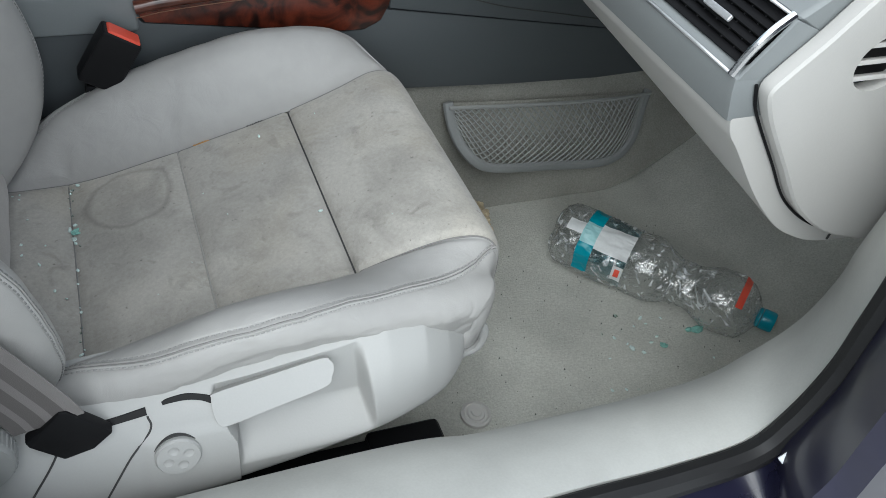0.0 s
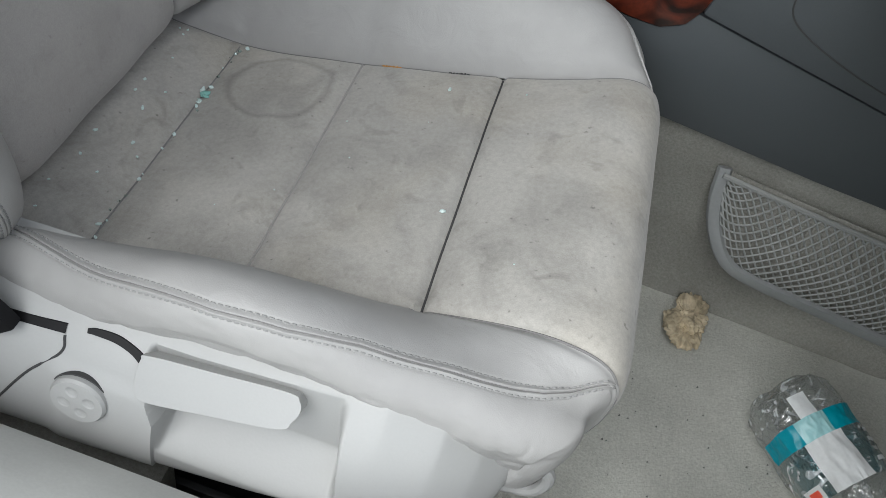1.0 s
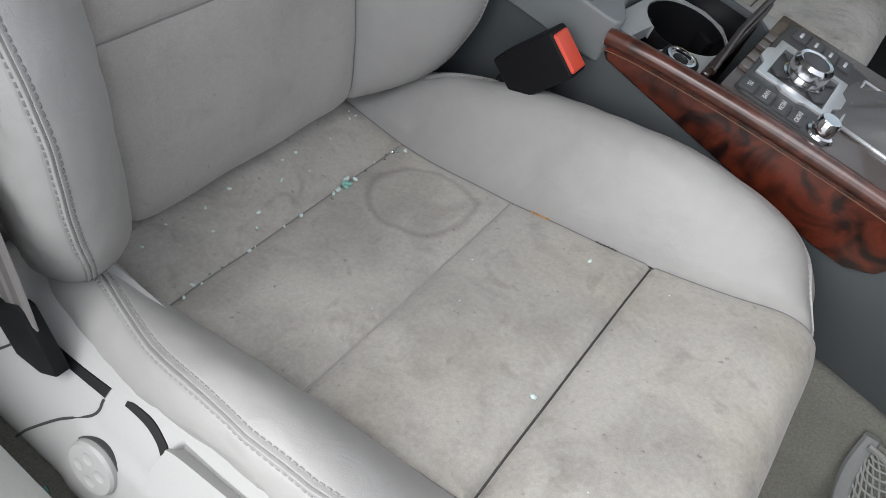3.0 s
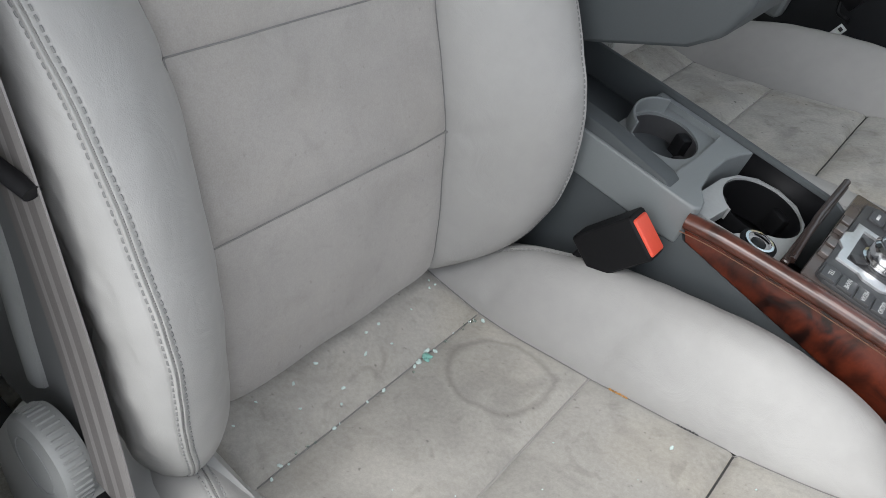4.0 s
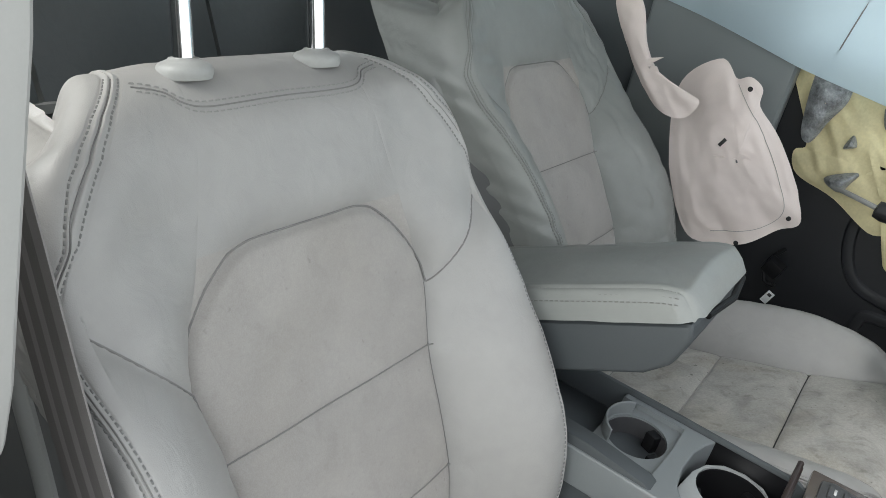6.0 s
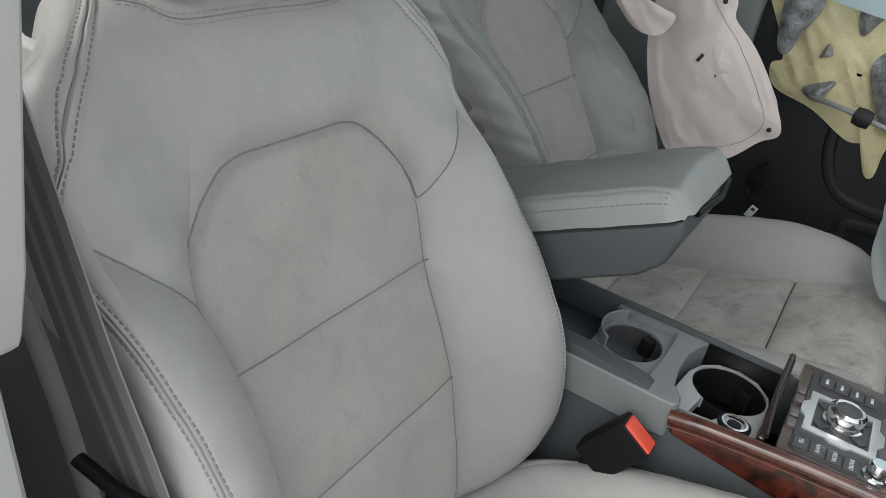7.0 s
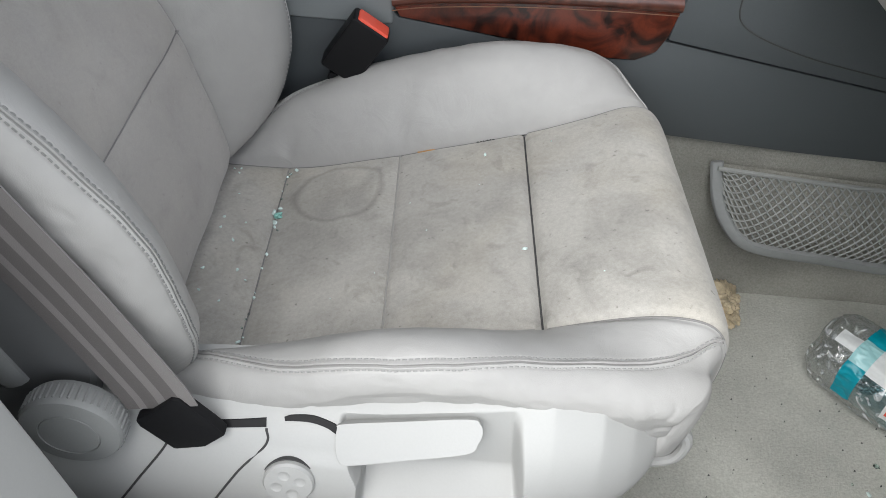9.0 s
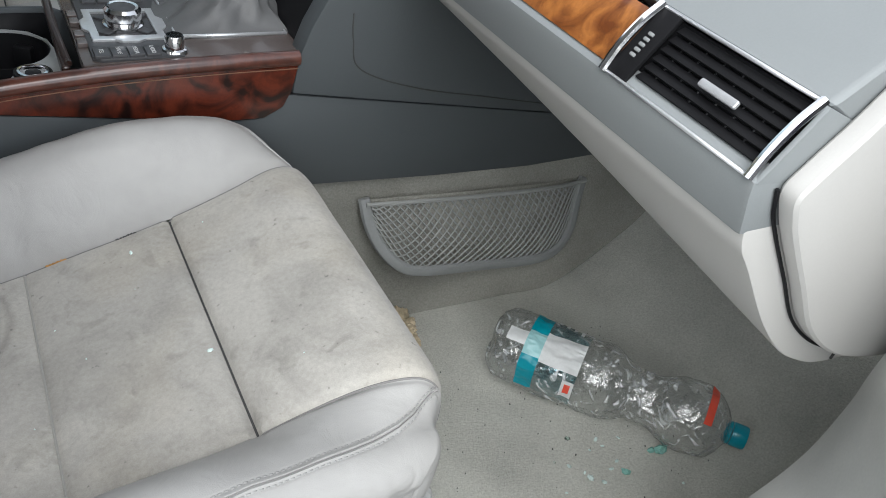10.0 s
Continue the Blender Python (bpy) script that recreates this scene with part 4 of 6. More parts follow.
    at3 = lambda pts: [(x + move[0] - lean * (z - 0.24), z + move[2]) for x, z in pts]
    # dark side panels stand in for the shaded backrest side
    for y0, y1 in ((-0.240, -0.212), (0.212, 0.240)):
        part("back_shell_side", prism(at3(front + rear), "y", y0 + move[1], y1 + move[1], 0.010, 3), SHELL, th, "grey plastic backrest shell darkened for shade")
    part("back_shell", prism(at3([(x - 0.13, z) for x, z in front] + [(x - 0.012, z) for x, z in rear[2:]]), "y", -0.19 + move[1], 0.19 + move[1], 0.006, 2), SHELL, th, "grey plastic backrest shell darkened for shade")
    strip = [(-0.066, 0.300), (-0.080, 0.340), (-0.098, 0.40), (-0.122, 0.455), (-0.150, 0.522), (-0.178, 0.58), (-0.205, 0.635)]
    for y in (-0.241, 0.241):
        part("shell_edge", tube(curve_pts([(x - 0.006, y + move[1], z) for x, z in at3(strip)], 50), 0.0115, 10, flat=0.5, up=(0, 1, 0)), TRIM_SHADED, th, "raised grey edge of the shell")
    # headrest
    for y in (-0.076, 0.070):
        m = pose(-0.252 + move[0] - lean * 0.52, y + move[1], 0.763 + move[2], 0, -14, 0)
        part("post_collar", lathe([(0.0200, -0.006), (0.0212, -0.002), (0.0212, 0.001), (0.0202, 0.0035), (0.0180, 0.0055), (0.0145, 0.0068), (0.0120, 0.0080), (0.0112, 0.0092), (0.0, 0.0095)], m, 36), COLLAR, th, "grey plastic headrest collar")
        part("headrest_post", lathe([(0.008, 0.0), (0.008, 0.12), (0, 0.12)], m, 16), CHROME, th, "chrome headrest post")
    part("headrest", rbox((0.11, 0.27, 0.17), pose(-0.292 + move[0] - lean * 0.62, move[1] - 0.003, 0.940 + move[2], 0, -14, 0), 0.05, 5), leathers[1], th, "grey leather headrest")
    return th, cu, bk


front_seat, CU, _ = seat("passenger_seat", "stained light grey leather and suede passenger seat strewn with glass", (0, 0, 0), (SUEDE, SUEDE_BACK), (LEATHER, LEATHER, LEATHER), True)
seat("driver_seat", "grey leather and suede driver seat with its airbag burst out", (-0.10, 0.72, 0.035), (SUEDE_DRIVER, SUEDE_BACK), (LEATHER, LEATHER_SHADED, LEATHER_SHADED), False, 0.17)


def torn_seam():
    """Small rips at the inner cushion seam with the foam showing."""
    for i0, i1, r, m, label in ((90.0, 94.5, 0.0020, FOAM_ORANGE, "orange foam in a torn seam"), (106.0, 111.0, 0.0015, SEAM_DARK, "small dark rip in the seam")):
        p, _ = CU.cross_line(i0, i1, 1.0 if r > 0.0012 else 1.03, 14, 0.0006)
        part("torn_seam", tube([q + np.array((0, 0.0014 * math.sin(k * 1.9), 0.0006 * math.sin(k * 2.7))) for k, q in enumerate(p)], r, 6, flat=0.6, up=(0, 0, 1)), m, front_seat, label)


torn_seam()


def cover_top(x):
    return float(np.interp(x, [-0.10, -0.06, 0.0, 0.06, 0.12, 0.20, 0.28, 0.33, 0.37, 0.40, 0.424, 0.434], [0.255, 0.275, 0.284, 0.290, 0.294, 0.297, 0.309, 0.318, 0.312, 0.290, 0.262, 0.240]))


def cover_low(x):
    return float(np.interp(x, [-0.10, -0.05, 0.05, 0.13, 0.185, 0.255, 0.30, 0.36, 0.40, 0.424, 0.434], [0.200, 0.160, 0.160, 0.166, 0.171, 0.181, 0.191, 0.203, 0.206, 0.217, 0.236]))


def cover_y(x, z, pocket=False):
    """The bulged outer face of the seat's side cover; with the lever pocket let into it."""
    depth = 0.062 * math.sqrt(max(0.0, 1 - (max(0.0, x - 0.30) / 0.135) ** 2))
    y = -(0.212 + depth * (1 - math.exp(-max(0.0, cover_top(x) - z) / 0.026)))
    if pocket:
        step = lambda a, b, v: (lambda q: q * q * (3 - 2 * q))(max(0.0, min(1.0, (v - a) / (b - a))))
        edge = 0.2985 + max(0.0, 0.289 - z) * 0.13
        hub = 0.166 + max(0.0, 0.275 - z) * 0.42 if z > 0.235 else 0.183
        inside = step(hub, hub + 0.005, x) * (1 - step(edge, edge + 0.009, x))
        back = -0.2365 - 0.037 * step(0.231, 0.196, z)
        y += inside * (max(y, back) - y)
        if x < hub and z < 0.262:
            y -= 0.003 * step(0.262, 0.250, z) * step(0.095, 0.112, x)
    return y


def seat_trim():
    """The plastic side cover with its lever pocket, switch, belt slot, and the wheel that tilts the backrest."""
    rows = []
    for x in np.r_[np.linspace(-0.10, 0.15, 70), np.linspace(0.152, 0.19, 40), np.linspace(0.193, 0.29, 40), np.linspace(0.2915, 0.32, 30), np.linspace(0.324, 0.434, 46)]:
        top, low = cover_top(x), cover_low(x)
        row = [(x, -0.185, top + 0.002), (x, -0.200, top + 0.002)]
        for u in np.linspace(0, 1, 96):
            z = top + (low - top) * u
            curl = 0.010 * math.exp(-(z - low) / 0.004)
            row.append((x, min(-0.205, cover_y(x, z, True) + curl), z))
        row += [(x, -0.215, low - 0.004), (x, -0.19, low - 0.004)]
        rows.append(row)
    body = part("side_cover", grid_bm(np.array(rows)), TRIM, front_seat, "light grey plastic seat side cover", True, 50)
    on_cover = lambda x, z, lift=0.0006: (x, cover_y(x, z) - lift * 0.85, z + lift * 0.5)

    def gap(name, upper, lower, label):
        """A black patch laid on the cover between two edges, standing for a shaded recess."""
        up, lo = curve_pts(upper, 30), curve_pts(lower, 30)
        P = np.array([[on_cover(*((1 - f) * p + f * q), 0.0008 if 0.01 < f < 0.99 else -0.002) for f in np.linspace(0, 1, 8)] for p, q in zip(up, lo)])
        part(name, grid_bm(P), BLACK, front_seat, label)

    gap("slot_patch", [(0.058, 0.2722), (0.085, 0.2745), (0.1105, 0.2775)], [(0.056, 0.2665), (0.085, 0.2690), (0.1112, 0.2715)], "black patch for the shaded belt slot")
    gap("crescent_patch", [(0.1240, 0.2785), (0.1300, 0.2800), (0.1458, 0.2808), (0.1613, 0.2785), (0.1675, 0.2765)], [(0.1250, 0.2760), (0.1310, 0.2762), (0.1447, 0.2762), (0.1560, 0.2745), (0.1640, 0.2715)], "black crescent patch for the shaded gap behind the lever")
    o = Vector((0.1640, -0.2440, 0.2775))
    ax = (Vector((0.275, -0.2400, 0.2925)) - o).normalized()
    ac = Vector((-0.003, -0.0165, -0.0210))
    ac = (ac - ax * ac.dot(ax)).normalized()
    m = Matrix((ax, ac, ax.cross(ac))).transposed().to_4x4()
    m.translation = o
    outline = [tuple(p) for p in curve_pts([(0.001, 0.003), (0.006, -0.001), (0.05, -0.001), (0.102, -0.0005), (0.1105, 0.004), (0.1120, 0.011), (0.108, 0.019), (0.099, 0.0265), (0.05, 0.0295), (0.010, 0.0315), (0.001, 0.028), (-0.001, 0.016)], 70, True)]
    bm = prism(outline, "z", -0.017, 0.004, 0.0055, 4)
    if m.to_3x3().col[2].y > 0:
        bm.transform(Matrix.Diagonal((1, 1, -1, 1)))
    bm.transform(m)
    part("lever", bm, TRIM, front_seat, "light grey plastic height lever")
    m = pose(0.1305, cover_y(0.1305, 0.2365) - 0.0006, 0.2365, 77, 0, 0)
    part("switch_ring", lathe([(0.0213, -0.004), (0.0213, 0.0012), (0.0203, 0.0014), (0.0203, -0.004)], m, 44), SEAM_DARK, front_seat, "dark gap round the switch")
    knob = part("switch_disc", lathe([(0.0200, -0.003), (0.0200, 0.0045), (0.0185, 0.0066), (0.0, 0.0074)], m, 44), TRIM, front_seat, "round lumbar switch with four dimples")
    ball = [(0.0, -0.010)] + [(0.010 * math.sin(a), -0.010 * math.cos(a)) for a in np.linspace(0.15, 2.9, 14)] + [(0.0, 0.010)]
    cut(knob, *[lathe(ball, m @ pose(0, 0, 0, 0, 0, a) @ pose(0.0098, 0, 0.0157), 24) for a in (20, 110, 200, 290)])
    knob.data.polygons.foreach_set("use_smooth", [False] * len(knob.data.polygons))
    for line in ([(0.1112, 0.2715), (0.1115, 0.2620), (0.0904, 0.2391), (0.0672, 0.1993), (0.052, 0.166)], [(0.0379, 0.2642), (0.0355, 0.2555), (0.0143, 0.2263), (-0.012, 0.185)]):
        part("panel_joint", tube([on_cover(x, z, 0.0002) for x, z in curve_pts(line, 40)], 0.0010, 5), SEAM_DARK, front_seat)
    # recline wheel
    m = pose(-0.026, -0.250, 0.283, 90, 0, 0)
    bm = lathe([(0.0355, 0.0), (0.037, 0.003), (0.037, 0.0175), (0.0352, 0.0210), (0.0225, 0.0230), (0.0218, 0.0220), (0.0211, 0.0230), (0.0, 0.0236)], m, 60)
    wheel = part("recline_wheel", bm, TRIM_SHADED, front_seat, "ribbed grey plastic recline wheel darkened for shade")
    rib = rbox((0.0018, 0.0023, 0.0135), None, 0.0008, 1)
    me = bpy.data.meshes.new("rib")
    rib.to_mesh(me)
    rib.free()
    me.materials.append(TRIM_SHADED)
    for k in range(44):
        ob = new("rib", me)
        ob.parent = wheel
        ob.matrix_basis = m @ pose(0, 0, 0, 0, 0, k * 360 / 44) @ pose(0.0372, 0, 0.0105)
    # rails and front bail
    rail = thing("seat_rail", (0.15, -0.22, 0.0), "black steel seat rail bolted to the carpet", "seat rail")
    part("rail", rbox((0.62, 0.035, 0.030), pose(0.10, -0.225, 0.060, 0, 3, 0), 0.004), STEEL, rail)
    part("slider", rbox((0.60, 0.022, 0.030), pose(0.06, -0.226, 0.092, 0, 3, 0), 0.004), BLACK, rail)
    part("end_cap", rbox((0.09, 0.050, 0.05), pose(0.375, -0.232, 0.070, 0, 3, 0), 0.008, 3), BLACK, rail)
    part("bracket", rbox((0.05, 0.04, 0.06), pose(-0.17, -0.235, 0.03), 0.005), STEEL, rail)
    bail = [(0.39, -0.204, 0.252), (0.440, -0.204, 0.250), (0.459, -0.203, 0.232), (0.455, -0.202, 0.203), (0.425, -0.202, 0.192)]
    part("slide_bail", tube(curve_pts(bail, 40), 0.0055, 10), TRIM, front_seat, "pale bail handle under the seat front")
    part("bail_bar", tube([(0.440, -0.200, 0.196), (0.440, 0.192, 0.196)], 0.0055, 10), TRIM, front_seat)



seat_trim()


def belt():
    th = thing("seat_belt", (0.03, -0.25, 0.26), "taupe seat belt webbing with a black end sleeve and stop bar", "seat belt")
    mid = curve_pts([(0.0385, -0.2555, 0.300), (0.030, -0.2555, 0.325), (-0.005, -0.2535, 0.40), (-0.030, -0.2530, 0.45), (-0.066, -0.2530, 0.52), (-0.110, -0.2545, 0.60), (-0.152, -0.2590, 0.70), (-0.188, -0.266, 0.80), (-0.235, -0.276, 0.95), (-0.275, -0.285, 1.10)], 90)
    for lo, hi, m in ((-1, -0.62, BELT), (-0.62, -0.40, BELT_LIGHT), (-0.40, -0.02, BELT), (-0.02, 0.24, BELT_LIGHT), (0.24, 0.62, BELT), (0.62, 1.0, BELT_LIGHT)):
        rows = []
        for i, p in enumerate(mid):
            t = mid[min(i + 1, 89)] - mid[max(i - 1, 0)]
            t /= np.linalg.norm(t)
            w = np.cross(t, (0.10, 1.0, 0.0))
            w = w / np.linalg.norm(w) * (-1)
            rows.append([p + w * 0.029 * s for s in np.linspace(lo, hi, 4)])
        part("webbing_band" if m is BELT_LIGHT else "webbing", grid_bm(np.array(rows), thick=0.0012), m, th)
    m = Matrix.Translation((0.052, -0.249, 0.288)) @ Matrix(((0.75, 0, 0.66, 0), (0, 1, 0, 0), (-0.66, 0, 0.75, 0), (0, 0, 0, 1)))
    part("end_sleeve", prism([(0.018, 0.287), (0.020, 0.280), (0.042, 0.253), (0.066, 0.259), (0.083, 0.276), (0.076, 0.287), (0.054, 0.316), (0.048, 0.316), (0.030, 0.296)], "y", -0.2595, -0.249, 0.002), BLACK, th, "black plastic belt end sleeve")
    p = [(-0.108, -0.264, 0.520), (-0.072, -0.264, 0.517), (-0.032, -0.258, 0.516)]
    part("stop_bar", tube(p, 0.0055, 12, flat=0.7, up=(0, 0, 1)), BLACK, th, "black plastic belt stop bar")
    part("stop_catch", rbox((0.016, 0.012, 0.012), pose(-0.073, -0.261, 0.505), 0.003), BLACK, th)
    b = thing("belt_buckle", (0.12, 0.218, 0.25), "black belt buckle with a red release button", "belt buckle")
    m = pose(0.128, 0.216, 0.345, 0, 32, 0)
    part("body", rbox((0.047, 0.030, 0.072), m @ pose(0, 0, 0.006), 0.005, 3), BLACK, b)
    part("release_button", rbox((0.039, 0.0235, 0.010), m @ pose(0.001, -0.001, 0.0395), 0.003, 3), RED, b, "red release button")
    part("stalk", rbox((0.040, 0.014, 0.10), pose(0.108, 0.222, 0.262, 0, 14, 0), 0.005), BLACK, b)


belt()

# ---- dashboard ----
BROWN_GLOSS = surf("dark_brown_gloss_plastic", (0.09, 0.072, 0.066), 0.25, dark=0.85, light=1.2, fine=300, bump=0.03, coat=0.3)
BUTTON = surf("charcoal_button_plastic", (0.055, 0.055, 0.058), 0.4)
INK = surf("white_button_lettering", (0.6, 0.6, 0.6), 0.6, bump=0.0)
INLAY = surf("pale_brown_inlay", (0.24, 0.13, 0.085), 0.4, bump=0.0)
SHUTTER = surf("dark_brown_shutter_plastic", (0.028, 0.016, 0.013), 0.3, bump=0.03, coat=0.3)
CUP_GREY = surf("satin_grey_cup_plate", (0.33, 0.34, 0.34), 0.35, bump=0.05)
BOOT = leather("charcoal_gear_boot_leather", (0.10, 0.10, 0.10))


def dashboard():
    th = thing("dashboard", (0.85, 0.4, 0.36), "two-tone grey dashboard with air vent and burl wood strip", "dashboard")
    low = [tuple(p) for p in curve_pts([(0.584, 0.549), (0.592, 0.530), (0.61, 0.509), (0.657, 0.452), (0.70, 0.410), (0.735, 0.387), (0.78, 0.370), (0.86, 0.362)], 34)] + [(1.05, 0.40), (1.05, 0.549)]
    bm = prism(low, "y", -0.288, 0.262, 0.004, 2)
    for v in bm.verts:
        v.co.z += 0.05 * max(0.0, (v.co.y + 0.05) / 0.31) * max(0.0, min(1.0, (0.535 - v.co.z) / 0.12))
    part("lower_panel", bm, BEIGE, th, "warm grey glovebox panel")
    lip = [(0.572, 0.585), (0.574, 0.572), (0.582, 0.5435), (0.66, 0.5435), (0.66, 0.60), (0.60, 0.60)]
    part("lip", prism(lip, "y", -0.288, 0.262, 0.004, 2), DASH, th, "blue-grey padded lip")
    top = [(0.609, 0.632), (0.66, 0.606), (1.30, 0.606), (1.35, 0.76), (1.0, 0.765), (0.80, 0.735), (0.69, 0.690)]
    part("top_pad", prism(top, "y", -0.288, 1.08, 0.006, 3), DASH, th, "blue-grey dashboard top")
    n = Vector((-0.045, 0, 0.037)).normalized()
    part("wood_strip", prism([(0.5765, 0.589), (0.606, 0.627), (0.63, 0.60)], "y", -0.138, 0.262, 0.001), WOOD_LIT, th, "burl wood strip coloured as lit orange")
    part("far_panel", prism([(0.60, 0.36), (0.58, 0.60), (0.66, 0.66), (1.0, 0.66), (1.0, 0.36)], "y", 0.50, 1.08, 0.02, 3), CONSOLE, th)
    # end cap
    cap = curve_pts([(0.595, 0.580), (0.606, 0.596), (0.630, 0.622), (0.662, 0.660), (0.70, 0.692), (0.80, 0.728), (0.97, 0.75), (0.99, 0.56), (0.97, 0.368), (0.868, 0.371), (0.80, 0.385), (0.745, 0.408), (0.695, 0.446), (0.655, 0.495), (0.620, 0.538), (0.604, 0.560)], 90, True)
    capo = part("end_cap", prism([tuple(p) for p in cap], "y", -0.306, -0.289, 0.006, 3), BEIGE, th, "warm grey dashboard end cap")
    hole = [(0.702 + 0.030 * math.cos(a), 0.598 + 0.026 * math.sin(a)) for a in np.linspace(0, 2 * math.pi, 40, endpoint=False)]
    cut(capo, prism(hole, "y", -0.33, -0.292, 0))
    gap = curve_pts([(0.5935, 0.579), (0.6025, 0.5585), (0.6185, 0.5365), (0.6535, 0.4935), (0.6935, 0.4445), (0.744, 0.4062), (0.7995, 0.3832), (0.868, 0.3692)], 60)
    part("joint", tube([(x, -0.2900, z) for x, z in gap], 0.0014, 8), BLACK, th, "black gap round the end cap")
    vent = part("side_vent", lathe([(0.0, 0.0), (0.031, 0.0), (0.031, 0.003)], pose(0.702, -0.293, 0.598, 90, 0, 0), 30), BLACK, th, "round demister vent")
    for dz in (-0.015, 0.0, 0.015):
        w = 0.031 * math.sqrt(1 - (dz / 0.028) ** 2)
        part("slat", rbox((2 * w, 0.008, 0.0042), pose(0.702, -0.301, 0.598 + dz, -20, 0, 0), 0.0012), BEIGE, vent)
    part("lower_joint", tube([(0.790, -0.2895, 0.373), (0.792, -0.2895, 0.392)], 0.0012, 5), SEAM_DARK, th)
    # air vent, in the slanted face between lip and top
    e1, e2 = Vector((0.5735, 0, 0.5865)), Vector((0.6085, 0, 0.6310))
    d = (e2 - e1).normalized()
    nn = Vector((-d.z, 0, d.x))
    box = thing("air_vent", (0.60, -0.215, 0.57), "black slatted air vent with chrome edges in the dashboard", "air vent")

    def on(f, y, out=0.0):
        p = e1 + (e2 - e1) * f + nn * out
        return Vector((p.x, y, p.z))

    ang = math.degrees(math.atan2(d.z, d.x))
    L = (e2 - e1).length
    back = pose(0, 0, 0, 0, -ang, 0)
    part("housing", rbox((L * 1.04, 0.146, 0.006), Matrix.Translation(on(0.5, -0.211, -0.0095)) @ back, 0.001), BLACK, box)
    part("cheek", prism([(0.574, 0.584), (0.6085, 0.632), (0.66, 0.612), (0.66, 0.58)], "y", -0.2885, -0.2845, 0.001), DASH, box, "blue-grey side cheek")
    for y in (-0.283, -0.138):
        part("side_edge", tube(curve_pts([on(-0.04, y, 0.002), on(0.3, y, 0.006), on(0.7, y, 0.006), on(1.04, y, 0.002)], 16), 0.0034, 8), CHROME, box, "chrome vent edge")
    for f in (-0.02, 1.02):
        part("long_edge", tube([on(f, -0.283, 0.001), on(f, -0.138, 0.001)], 0.0016, 6), SILVER, box)
    for f in (0.06, 0.20, 0.34, 0.48, 0.62, 0.76, 0.90):
        part("slat", rbox((0.0075, 0.120, 0.0016), Matrix.Translation(on(f, -0.2215, -0.0035)) @ pose(0, 0, 0, 0, -ang + 28, 0), 0.0008), BLACK, box)
    for k in range(7):
        part("vane", rbox((L * 0.9, 0.0012, 0.006), Matrix.Translation(on(0.5, -0.275 + k * 0.017, -0.009)) @ back, 0.0), BUTTON, box)
    part("slider_tab", rbox((0.006, 0.034, 0.004), Matrix.Translation(on(0.50, -0.226, 0.003)) @ back, 0.002, 3), SILVER, box, "silver slider tab")
    wheel = part("thumb_wheel_strip", rbox((L * 1.0, 0.021, 0.004), Matrix.Translation(on(0.5, -0.1495, 0.0)) @ back, 0.001), BLACK, box)
    for k in range(5):
        part("wheel_mark", rbox((0.0028, 0.005, 0.0026), Matrix.Translation(on(0.32 + 0.08 * k, -0.150, 0.0026)) @ back, 0.001), RIM, wheel)


dashboard()

# ---- centre console ----


